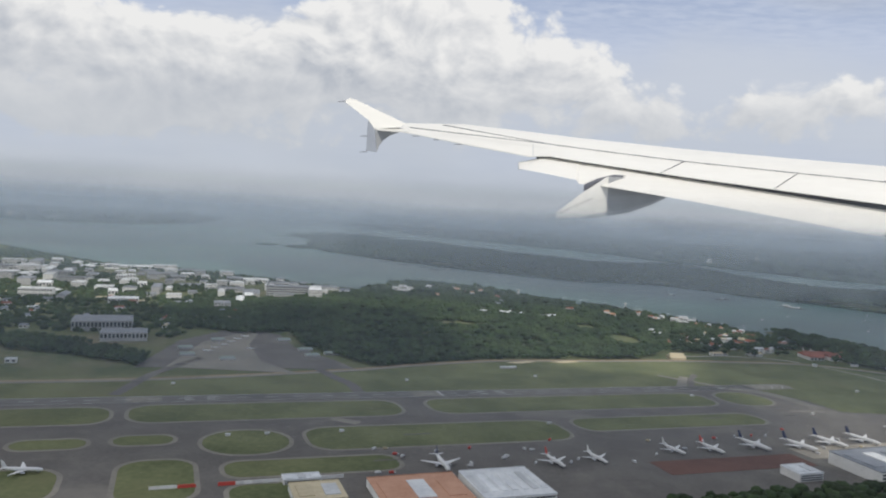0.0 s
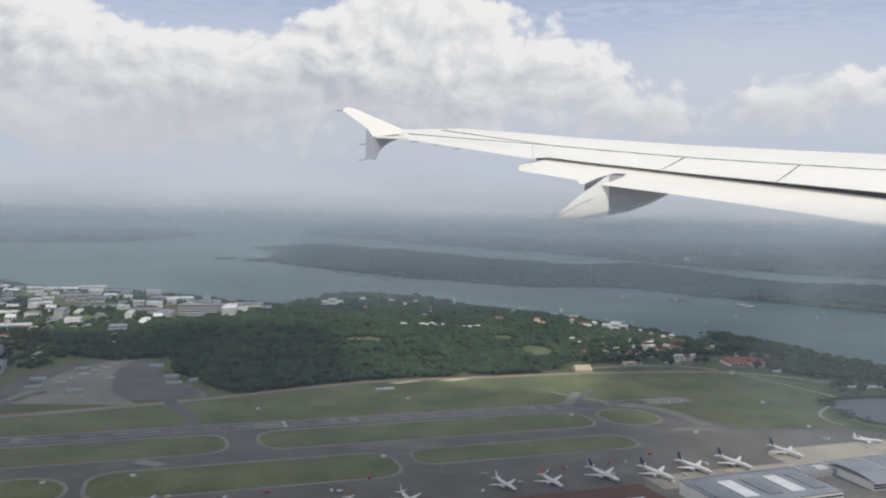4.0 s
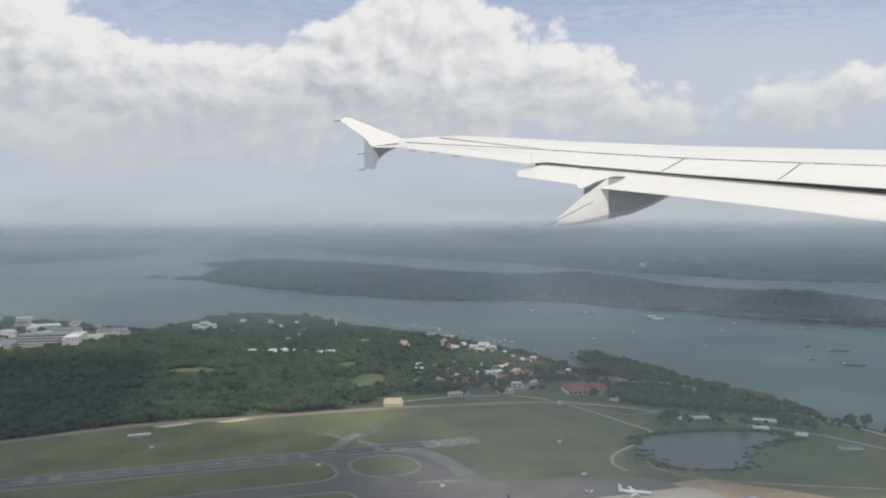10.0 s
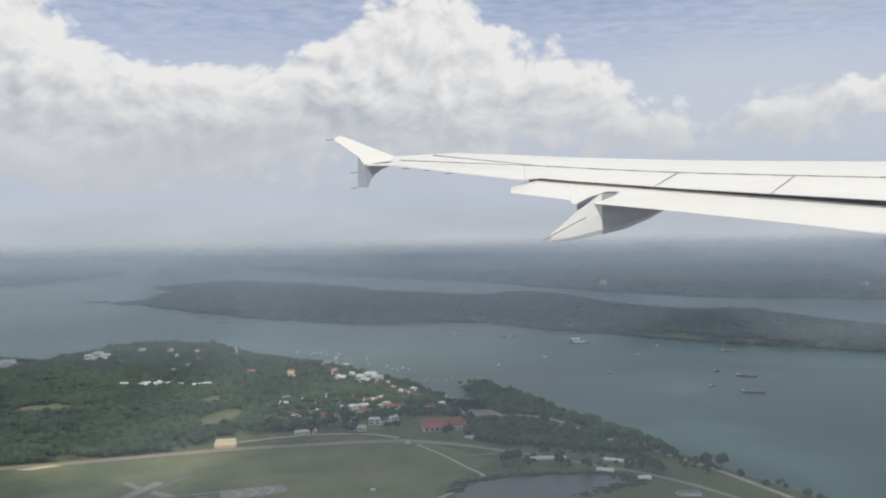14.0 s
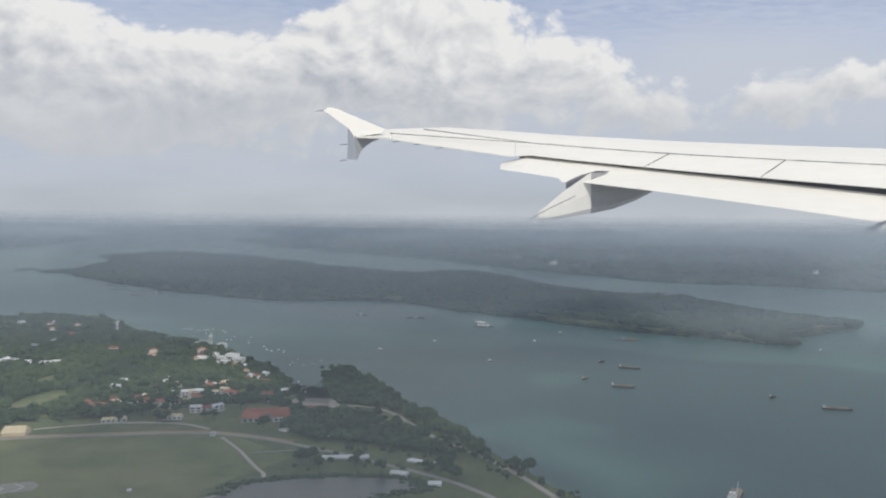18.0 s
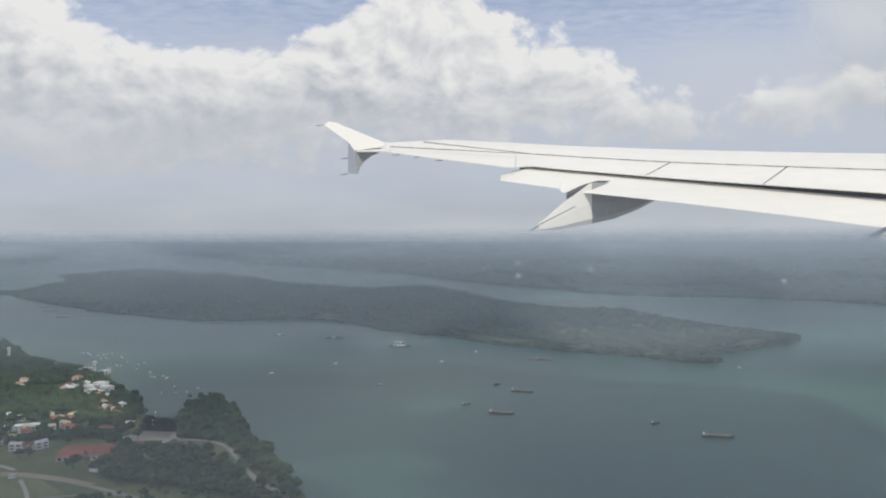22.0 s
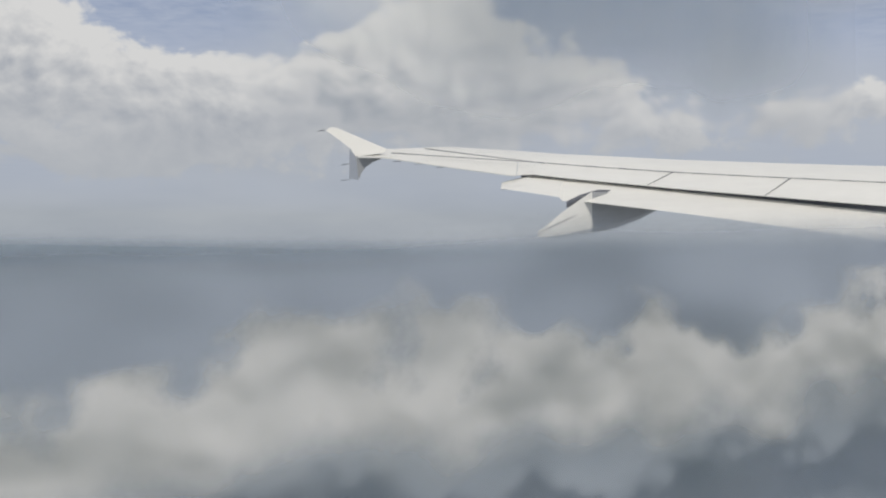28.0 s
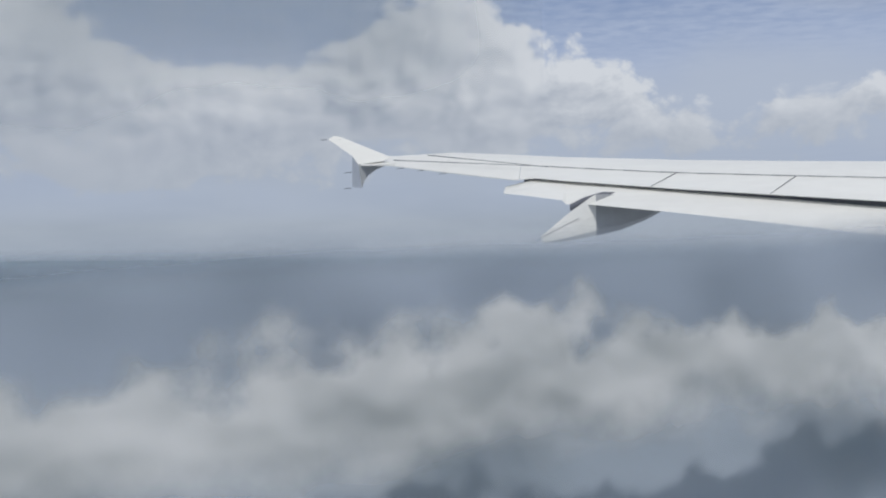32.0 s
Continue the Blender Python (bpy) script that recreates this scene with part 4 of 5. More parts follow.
for k in range(70):
    x, y = rng.uniform(-190, -62), rng.uniform(200, 268)
    if inside(x, y, main_land) and math.hypot((x + 50) / 26, (y - 190) / 34) > 1:
        building("house", x, y, rng.uniform(0, 90), rng.uniform(1.6, 3.6), rng.uniform(1.2, 2.0), rng.uniform(0.5, 0.9), "white wall", rng.choice(["grey roof", "pale roof", "red roof", "tan roof"]),
                 "small house with a pitched roof among trees", "house", pitched=0.5, storeys=1, group="town houses")
building("office_block", -60, 304, 12, 17, 5, 4.4, "grey wall", "grey roof", "large grey block with rows of windows", storeys=5, extras=4)
building("office_block", -49.5, 304, 12, 5, 13, 4.2, "white wall", "pale roof", "white end block with rows of windows", storeys=5, extras=3)
building("hangar", -91, 208, 20, 15, 10, 2.6, "grey wall", "grey roof", "large grey hangar with low roof", "hangar", pitched=0.9, storeys=1)
building("hangar", -79, 193, 20, 11, 6, 2.2, "grey wall", "grey roof", "grey hangar beside the hard standing", "hangar", pitched=0.7, storeys=1)
for x, y in ((-58, 178), (-61, 186), (-57, 199), (-48, 176), (-30, 186), (-26, 190), (-33, 193), (-41, 205)):
    building("shelter", x, y, 25, 3.4, 2.0, 0.5, "grey wall", "green roof", "low grassed aircraft shelter", "shelter", pitched=0.35)
for x in (-92, -88.5):
    building("control_hut", x, 158 + (x + 92) * 0.3, 20, 2.2, 1.4, 0.8, "white wall", "pale roof", "small white airfield hut", "hut", storeys=1)
building("shed", 18, 186.5, 20, 4.2, 1.0, 0.4, "grey wall", "pale roof", "long grey shed on the grass", "shed", pitched=0.15)

# resort, towers and villas on the point
def stepped_block(x, y, turn, label):
    b = thing("hotel_block", label, "building", at=pose(x, y, 0, 0, 0, turn))
    for i, (u, v, w, d, h) in enumerate(((-3, 0, 3.5, 2.4, 2.0), (0, 0.6, 3.4, 2.6, 2.9), (3, -0.3, 3.2, 2.2, 2.2), (0.5, -1.6, 6, 1.2, 1.3))):
        part("wall", box(u - w / 2, u + w / 2, v - d / 2, v + d / 2, -0.05, h, bevel=0.03), "white wall", b)
        part("roof", box(u - w / 2 - 0.05, u + w / 2 + 0.05, v - d / 2 - 0.05, v + d / 2 + 0.05, h, h + 0.1), "pale roof", b)
        for k in range(4):
            q = u - w / 2 + w * (k + 0.5) / 4
            part("window", box(q - w * 0.08, q + w * 0.08, v - d / 2 - 0.012, v - d / 2 + 0.03, h * 0.45, h * 0.8), "glass", b)
    return b


stepped_block(-17, 352, 8, "white stepped hotel on the wooded point")
stepped_block(95, 296, -20, "white terraced building by the shore")
building("apartment_block", 93, 251, 22, 6.2, 1.8, 1.5, "white wall", "pale roof", "white block with a grid of dark windows", storeys=4)
building("villa", 23, 290, 12, 5, 2.4, 0.9, "white wall", "pale roof", "pale low building in a clearing", pitched=0.3, storeys=1)
building("villa", 29, 293, 12, 4, 2.0, 0.8, "white wall", "grey roof", "pale low building in a clearing", pitched=0.3, storeys=1)
building("villa", 41, 291, 8, 5, 1.8, 0.7, "white wall", "pale roof", "long pale low building in a clearing", pitched=0.3, storeys=1)
building("villa", 77, 332, 8, 4.4, 2, 1.0, "white wall", "pale roof", "white building beside a water tower", pitched=0.0, storeys=2)
building("villa", 85, 327, 0, 3.2, 2, 1.0, "white wall", "pale roof", "white building beside a water tower", pitched=0.0, storeys=2)


def tower(x, y, h, label):
    t = thing("water_tower", label, "tower", at=pose(x, y, 0))
    part("shaft", box(-0.35, 0.35, -0.35, 0.35, -0.05, h, bevel=0.05), "white wall", t)
    part("tank", box(-0.6, 0.6, -0.6, 0.6, h, h + 0.7, bevel=0.12), "white wall", t)
    part("cap", box(-0.25, 0.25, -0.25, 0.25, h + 0.7, h + 0.95), "pale roof", t)
    part("window", box(-0.1, 0.1, -0.37, -0.3, h * 0.5, h * 0.8), "glass", t)


tower(37, 359, 3.0, "slim white tower over the trees")
tower(80.5, 330, 2.8, "white water tower over the trees")
for k in range(46):
    x, y = rng.uniform(-10, 112), rng.uniform(262, 372)
    if inside(x, y, WOODS) and y > 300 - 0.45 * (x - 60):
        roof = rng.choice(["red roof", "pale roof", "orange roof", "grey roof"])
        building("villa", x, y, rng.uniform(0, 180), rng.uniform(1.5, 2.8), rng.uniform(1.1, 1.6), rng.uniform(1.3, 1.9), "white wall", roof, "small pale villa half hidden in trees", "house", pitched=0.5, storeys=2, group="villas in the wood")

# red roofs beside the airfield
RED = [(76, 238, 4, 2, 20), (83, 252, 5, 2.2, 15), (88, 242, 4.5, 2, 25), (84, 246, 4, 1.8, 20), (98, 262, 5, 2, 10), (104, 254, 4.2, 2, -30), (127, 239, 5.5, 2.8, 5),
       (101, 275, 3.6, 1.8, -30), (106, 272, 3, 1.8, -40), (110, 268, 3.4, 1.6, -30)]
for x, y, w, d, turn in RED:
    building("red_roofed_house", x, y, turn, w, d, 0.9, "white wall", "red roof", "white house with a red hipped roof", "house", pitched=0.55, storeys=2, group="red-roofed houses")
club = thing("clubhouse", "large pavilion with red hipped roofs and white walls", "building", at=pose(116.5, 232, 0, 0, 0, 10))
for u, v, w, d, h in ((0, 1.4, 10, 3.6, 1.0), (-2.6, -1.4, 5, 3.0, 0.9), (3.2, -1.5, 3.6, 3.4, 1.1)):
    part("wall", box(u - w / 2, u + w / 2, v - d / 2, v + d / 2, -0.05, h), "white wall", club)
    bm = gable(w, d, h, h + 1.0, 0.25)
    bmesh.ops.translate(bm, verts=bm.verts, vec=(u, v, 0))
    part("roof", bm, "red roof", club)
for u in (-4.4, -3.2, -2.0, -0.8, 2.2, 3.2, 4.2):
    part("window", box(u - 0.3, u + 0.3, -3.24, -2.7, 0.3, 0.7), "glass", club)
building("long_shed", 81, 241, 22, 7, 2.4, 0.7, "grey wall", "green roof", "long shed with a grey-green roof", "shed", pitched=0.4, storeys=1)
building("long_shed", 84, 227, 18, 5, 2.2, 0.6, "white wall", "tan roof", "low building beside the service road", "shed", pitched=0.4, storeys=1)
building("long_shed", 96, 230, 10, 4, 2.4, 0.7, "white wall", "tan roof", "low building with a tan roof", "shed", pitched=0.5, storeys=1)
building("hangar", 68, 215.6, 8, 4.6, 3.0, 0.6, "tan roof", "tan roof", "tan gabled hangar at the airfield's edge", "hangar", pitched=1.1)
building("hut", 108, 217, 10, 1.1, 0.8, 0.6, "white wall", "pale roof", "small white hut by the road", "hut")
building("canopy", 136, 204, 6, 8.5, 1.6, 0.35, "grey wall", "pale roof", "long pale canopy roof", "shed", pitched=0.15)
building("canopy", 150, 202, -22, 5, 1.5, 0.35, "grey wall", "pale roof", "long pale canopy roof", "shed", pitched=0.15)
for x, y, w in ((131, 219, 3), (141, 217, 3.4), (146, 195, 3.2), (128, 232, 2.6), (138, 224, 2.6), (152, 190, 2.2), (157, 181, 4), (122, 222, 2)):
    building("shed", x, y, rng.uniform(-25, 10), w, 1.3, 0.5, "white wall", rng.choice(["pale roof", "grey roof"]), "small pale shed among bushes", "shed", pitched=0.25, group="sheds by the pond")

# ---------------------------------------------------------------- terminals
def terminal_arched():
    t = thing("terminal", "white terminal with grey arched roof bays", "terminal", at=field_pose(98, -52.5))
    part("wall", box(-16.5, 17, -4.5, 4.2, -0.05, 1.2), "white wall", t)
    for k in range(6):
        u0, u1 = -16.8 + 5.6 * k, -16.8 + 5.6 * (k + 1) - 0.25
        bm = bmesh.new()
        n = 10
        rows = []
        for i in range(n + 1):
            a = i / n
            z = 1.2 + 0.65 * math.sin(a * math.pi) ** 0.8 + 0.2 * a
            rows.append([(u0, -5.2 + 10.2 * a, z), (u1, -5.2 + 10.2 * a, z), (u1, -5.2 + 10.2 * a, z + 0.12), (u0, -5.2 + 10.2 * a, z + 0.12)])
        bm.free()
        part("roof_bay", loft(rows), "grey roof", t, smooth=False)
        part("roof_rib", loft([[(u1 + 0.02, p[1][1], p[1][2]), (u1 + 0.22, p[1][1], p[1][2]), (u1 + 0.22, p[1][1], p[2][2] + 0.1), (u1 + 0.02, p[1][1], p[2][2] + 0.1)] for p in rows]), "pale roof", t)
        part("column", box(u1 - 0.15, u1 + 0.45, -5.6, -4.5, -0.05, 1.8, bevel=0.05), "white wall", t)
        for j in range(3):
            part("window", box(u0 + 0.4, u1 - 0.4, -4.54, -4.4, 0.2 + 0.45 * j, 0.48 + 0.45 * j), "glass", t)
    part("end_tower", box(16.2, 18.4, -6.0, -2.8, -0.05, 2.4, bevel=0.06), "white wall", t)
    part("gate_block", box(-1.5, 1.5, -6.4, -5.2, -0.05, 1.9, bevel=0.05), "white wall", t)


terminal_arched()


def terminal_flat(u, v, w, d, h, roof, label, strips=4):
    t = thing("terminal", label, "terminal", at=field_pose(u, v))
    part("wall", box(-w / 2, w / 2, -d / 2, d / 2, -0.05, h, bevel=0.04), "white wall", t)
    r = part("roof", flat_roof(w, d, h), roof, t)
    for k in range(strips):
        a = -w / 2 + w * (k + 0.5) / strips
        part("rooflight", box(a - w * 0.3 / strips, a + w * 0.3 / strips, -d * 0.3, d * 0.3, h + 0.1, h + 0.22), "pale roof" if k % 2 else roof, r)
    for j in range(3):
        part("window_band", box(-w / 2 + 0.2, w / 2 - 0.2, -d / 2 - 0.03, -d / 2 + 0.1, h * (0.15 + 0.28 * j), h * (0.3 + 0.28 * j)), "glass", t)
        part("window_band", box(-w / 2 + 0.2, w / 2 - 0.2, d / 2 - 0.1, d / 2 + 0.03, h * (0.15 + 0.28 * j), h * (0.3 + 0.28 * j)), "glass", t)
    return t


terminal_flat(61, -56, 20, 10, 1.9, "grey roof", "white terminal with a grey flat roof", 5)
terminal_flat(70, -49, 22, 3.0, 0.8, "grey roof", "low grey pier of the terminal", 6)
terminal_flat(40.5, -56, 4.5, 4, 1.2, "pale roof", "small grey-roofed apron building", 2)
terminal_flat(-8, -54, 10, 10, 1.3, "pale roof", "terminal with pale striped roof", 7)
terminal_flat(-20, -54, 12, 10, 1.1, "orange roof", "terminal with faded orange roof", 3)
terminal_flat(-33, -52, 6.5, 6, 1.0, "tan roof", "low building with a tan roof", 2)
terminal_flat(-34, -45.6, 5, 2.2, 0.6, "pale roof", "row of small apron offices", 3)


def blast_fence(u0, u1, red_at_end):
    f = thing("blast_fence", "white blast fence with a red end panel", "fence", "blast fences", at=field_pose(0, -44.5))
    k = int((u1 - u0) / 1.1)
    for i in range(k):
        a, b = u0 + (u1 - u0) * i / k, u0 + (u1 - u0) * (i + 1) / k
        red = i >= k - 2 if red_at_end else i < 2
        bm = loft([[(a, 0, 0), (a, 0.35, 0), (a, 0.12, 0.5), (a, 0.02, 0.5)], [(b - 0.02, 0, 0), (b - 0.02, 0.35, 0), (b - 0.02, 0.12, 0.5), (b - 0.02, 0.02, 0.5)]])
        part("panel", bm, "red paint" if red else "white wall", f)


blast_fence(-53, -47.3, True)
blast_fence(-44.6, -28, False)


# ---------------------------------------------------------------- parked aircraft
def airliner(size, tail, label):
    a = thing("airliner", label, "aeroplane", "parked airliners", at=pose(0, 0, -80))
    body = [(-0.5, 0.0, 0.02), (-0.47, -0.005, 0.035), (-0.42, -0.01, 0.05), (-0.3, 0, 0.053), (0.15, 0, 0.053), (0.3, 0.01, 0.045), (0.42, 0.025, 0.025), (0.5, 0.035, 0.008)]
    rows = [[(r * math.cos(radians(t)) * size, y * size, (0.1 + z + r * math.sin(radians(t))) * size) for t in range(0, 360, 36)] for y, z, r in body]
    part("fuselage", loft(rows), "plane white", a, smooth=True)

    def blade(p, q, c0, c1, th, name, mat):
        p, q = Vector(p) * size, Vector(q) * size
        rows = []
        for o, c in ((p, c0 * size), (q, c1 * size)):
            up = Vector((0, 0, th * size)) if abs(q.z - p.z) < abs(q.x - p.x) else Vector((th * size, 0, 0))
            rows.append([o, o + Vector((0, c * 0.3, 0)) + up, o + Vector((0, c, 0)), o + Vector((0, c * 0.3, 0)) - up])
        part(name, loft(rows), mat, a)
    for s in (-1, 1):
        blade((0.04 * s, -0.12, 0.075), (0.47 * s, 0.13, 0.11), 0.2, 0.05, 0.012, "wing", "plane white")
        blade((0.02 * s, 0.40, 0.13), (0.17 * s, 0.47, 0.14), 0.09, 0.04, 0.006, "tailplane", "plane white")
        rows = [[((0.16 * s + r * math.cos(radians(t))) * size, y * size, (0.055 + r * math.sin(radians(t))) * size) for t in range(0, 360, 45)] for y, r in ((-0.12, 0.022), (-0.1, 0.026), (-0.03, 0.024), (0.0, 0.014))]
        part("engine", loft(rows), "plane grey", a)
        part("wheel", box((0.05 * s - 0.012) * size, (0.05 * s + 0.012) * size, 0.0, 0.04 * size, 0.0, 0.06 * size), "wing dark", a)
    part("wheel", box(-0.01 * size, 0.01 * size, -0.4 * size, -0.37 * size, 0.0, 0.06 * size), "wing dark", a)
    blade((0, 0.36, 0.15), (0, 0.47, 0.33), 0.13, 0.06, 0.007, "fin", tail)
    return a


blue = airliner(6.4, "plane blue", "white wide-bodied airliner with dark blue fin")
plain = airliner(5.0, "plane white", "white airliner parked nose-in on the apron")
redfin = airliner(5.4, "red paint", "white airliner with a red fin")
STANDS = [(plain, 2, 110, -2), (redfin, 19, 114.5, 6), (plain, 26, 117.5, 8), (plain, 40, 124.5, 12), (redfin, 47, 126.5, 10), (blue, 55.5, 130, 14), (blue, 71, 135, 16), (blue, 78.5, 138, 14), (blue, 90, 145, 12),
          (plain, 109, 154, 62), (plain, -52, 97, 78), (blue, 64, 131.5, 16)]
for ob, x, y, turn in STANDS:
    if (x, y) == (2, 110):
        blue.matrix_basis = pose(x, y, 0.04, 0, 0, 20 + turn)
    elif (x, y) == (19, 114.5):
        redfin.matrix_basis = pose(x, y, 0.04, 0, 0, 20 + turn)
    elif (x, y) == (26, 117.5):
        plain.matrix_basis = pose(x, y, 0.04, 0, 0, 20 + turn)
    else:
        copy_thing(ob, pose(x, y, 0.07, 0, 0, 20 + turn))
jet = airliner(2.2, "plane grey", "small grey aircraft on the old hard standing")
jet.matrix_basis = pose(-46, 190, 0.06, 0, 0, 110)
for k in range(6):
    copy_thing(jet, pose(-55 + k * 0.6, 184 + k * 4.6, 0.06, 0, 0, 115))


def vehicle(x, y, turn, paint):
    v = thing("service_truck", "small service vehicle on the apron", "vehicle", "apron vehicles", at=pose(x, y, 0.045, 0, 0, turn))
    part("body", box(-0.45, 0.25, -0.14, 0.14, 0.06, 0.36, bevel=0.03), paint, v)
    part("cab", box(0.26, 0.45, -0.13, 0.13, 0.06, 0.28, bevel=0.04), "plane white", v)
    for u in (-0.3, 0.3):
        for w in (-0.13, 0.13):
            part("wheel", box(u - 0.05, u + 0.05, w - 0.02, w + 0.02, 0, 0.1, bevel=0.02), "wing dark", v)


for k in range(44):
    u = rng.uniform(-25, 105)
    x, y = field(u, rng.uniform(-47, -33))
    vehicle(x, y, rng.choice([20, 110, 65]), rng.choice(["plane white", "plane white", "red paint", "tan roof", "plane grey"]))


def field_light_box(u, v):
    b = thing("equipment_cabin", "small white equipment cabin on the grass", "hut", "airfield cabins", at=field_pose(u, v))
    part("cabin", box(-0.35, 0.35, -0.2, 0.2, 0, 0.35, bevel=0.03), "white wall", b)
    part("roof", box(-0.4, 0.4, -0.25, 0.25, 0.35, 0.4), "pale roof", b)


for u, v in ((106, -7), (14, -24), (-24, -24), (58, -7), (-42, -24), (-36, -24), (100, -26), (75, -24), (-2, 12), (30, 14), (-50, 12)):
    field_light_box(u, v)
for u, v in ((-12, -27), (-20, -39), (70, -24), (50, -24)):
    structure("ditch", slab(field_box(u - 2.4, u + 2.4, v - 0.22, v + 0.22), 0.02, 0.09), "asphalt", "dark drain strip in the grass", "drain")

# ---------------------------------------------------------------- on the water
def barge(x, y, turn, size, label="long dark barge laden with sand"):
    b = thing("barge", label, "boat", "barges at anchor", at=pose(x, y, -0.25, 0, 0, turn))
    out = [(-0.5, -0.07), (-0.46, -0.09), (0.44, -0.09), (0.5, -0.03), (0.5, 0.03), (0.44, 0.09), (-0.46, 0.09), (-0.5, 0.07)]
    part("hull", loft([[(p * size * s, q * size * s, z) for p, q in out] for s, z in ((0.94, -0.1), (1.0, 0.28), (1.0, 0.34))]), "hull", b)
    part("cargo", loft([[(p * size * 0.86, q * size * 0.8, 0.3) for p, q in out], [(p * size * 0.7, q * size * 0.3, 0.62) for p, q in out]]), "cargo", b)
    part("deckhouse", box(-0.47 * size, -0.40 * size, -0.06 * size, 0.06 * size, 0.3, 0.85, bevel=0.03), "white wall", b)
    part("mast", rod((-0.44 * size, 0, 0.8), (-0.44 * size, 0, 1.5), 0.03), "plane grey", b)


for x, y, turn, size in ((218, 302, -16, 6.5), (208, 274, -12, 6.5), (254, 252, -10, 7.0), (236, 361, -4, 6)):
    barge(x, y, turn, size)
for x, y in ((212, 312), (244, 264), (200, 284)):
    barge(x, y, 30, 2.4, "small dark tug on the water")


def ship(x, y, turn):
    s = thing("work_ship", "white-decked work ship beside a jetty platform", "ship", at=pose(x, y, -0.25, 0, 0, turn))
    out = [(-4, -0.7), (3, -0.8), (4.4, 0), (3, 0.8), (-4, 0.7)]
    part("hull", loft([[(p * k, q * k, z) for p, q in out] for k, z in ((0.92, -0.1), (1.0, 0.55))]), "hull", s)
    part("deck", loft([[(p * 0.97, q * 0.94, 0.55) for p, q in out], [(p * 0.97, q * 0.94, 0.6) for p, q in out]]), "cargo", s)
    part("bridge", box(-3.4, -1.8, -0.6, 0.6, 0.6, 1.5, bevel=0.05), "white wall", s)
    part("wheelhouse", box(-3.1, -2.1, -0.5, 0.5, 1.5, 2.0, bevel=0.05), "white wall", s)
    part("crane", rod((1.0, 0, 0.6), (2.6, 0, 2.1), 0.08), "plane grey", s)
    part("mast", rod((-2.6, 0, 2.0), (-2.6, 0, 2.9), 0.05), "plane grey", s)


ship(201, 187, 60)
plat = thing("jetty_platform", "grey jetty platform on piles", "jetty", at=pose(203, 180, 0, 0, 0, 15))
part("deck", box(-5, 6, -0.9, 0.9, 0.15, 0.35, bevel=0.03), "timber", plat)
for i in range(6):
    for v in (-0.7, 0.7):
        part("pile", rod((-4.5 + 2 * i, v, 0.2), (-4.5 + 2 * i, v, -1.5), 0.12), "timber", plat)
part("hut", box(2.5, 4.2, -0.6, 0.6, 0.35, 1.0, bevel=0.03), "white wall", plat)


def fish_farm(x, y, turn, cells, rows, huts):
    f = thing("fish_farm", "floating fish farm of grey timber rafts", "fish farm", "fish farms", at=pose(x, y, -0.25, 0, 0, turn))
    for i in range(cells + 1):
        part("walkway", box(i * 1.0 - 0.07, i * 1.0 + 0.07, 0, rows * 1.0, 0.02, 0.12), "timber", f)
    for j in range(rows + 1):
        part("walkway", box(0, cells * 1.0, j * 1.0 - 0.07, j * 1.0 + 0.07, 0.03, 0.13), "timber", f)
    for k in range(huts):
        u = cells * (0.3 + 0.4 * k / max(1, huts - 1)) if huts > 1 else cells * 0.5
        h = part("hut", box(u - 0.8, u + 0.8, rows * 0.4 - 0.4, rows * 0.4 + 0.5, 0.1, 0.55), "white wall", f)
        bm = gable(1.9, 1.1, 0.55, 0.85)
        bmesh.ops.translate(bm, verts=bm.verts, vec=(u, rows * 0.4, 0))
        part("roof", bm, "pale roof", h)


for x, y, turn, cells, rows, huts in ((178, 392, -6, 9, 4, 3), (180, 402, -6, 5, 3, 2), (150, 416, -4, 8, 4, 1), (126, 425, -4, 5, 3, 1), (-30, 534, 0, 8, 5, 0), (-8, 500, 0, 7, 5, 0), (2, 510, 4, 5, 4, 1), (84, 478, 0, 6, 4, 0), (-45, 560, 0, 7, 5, 0),
                                      (230, 361, -4, 7, 2, 0), (-14, 520, 8, 6, 3, 0)):
    fish_farm(x, y, turn, cells, rows, huts)


def boat(x, y, turn, size):
    b = thing("moored_boat", "small white boat at its mooring", "boat", "moored boats", at=pose(x, y, -0.25, 0, 0, turn))
    out = [(-0.5, -0.16), (0.2, -0.17), (0.5, 0), (0.2, 0.17), (-0.5, 0.16)]
    part("hull", loft([[(p * size * k, q * size * k, z) for p, q in out] for k, z in ((0.8, -0.05), (1.0, 0.2))]), "plane white", b)
    part("cabin", box(-0.25 * size, 0.1 * size, -0.1 * size, 0.1 * size, 0.2, 0.45, bevel=0.03), "white wall", b)
    return b


for k in range(38):
    t = rng.rand()
    x, y = 60 + 62 * t + rng.normal(0, 4), 372 - 82 * t + abs(rng.normal(4, 9))
    if not inside(x, y, main_land):
        boat(x, y, rng.uniform(20, 60), rng.uniform(0.6, 1.1))
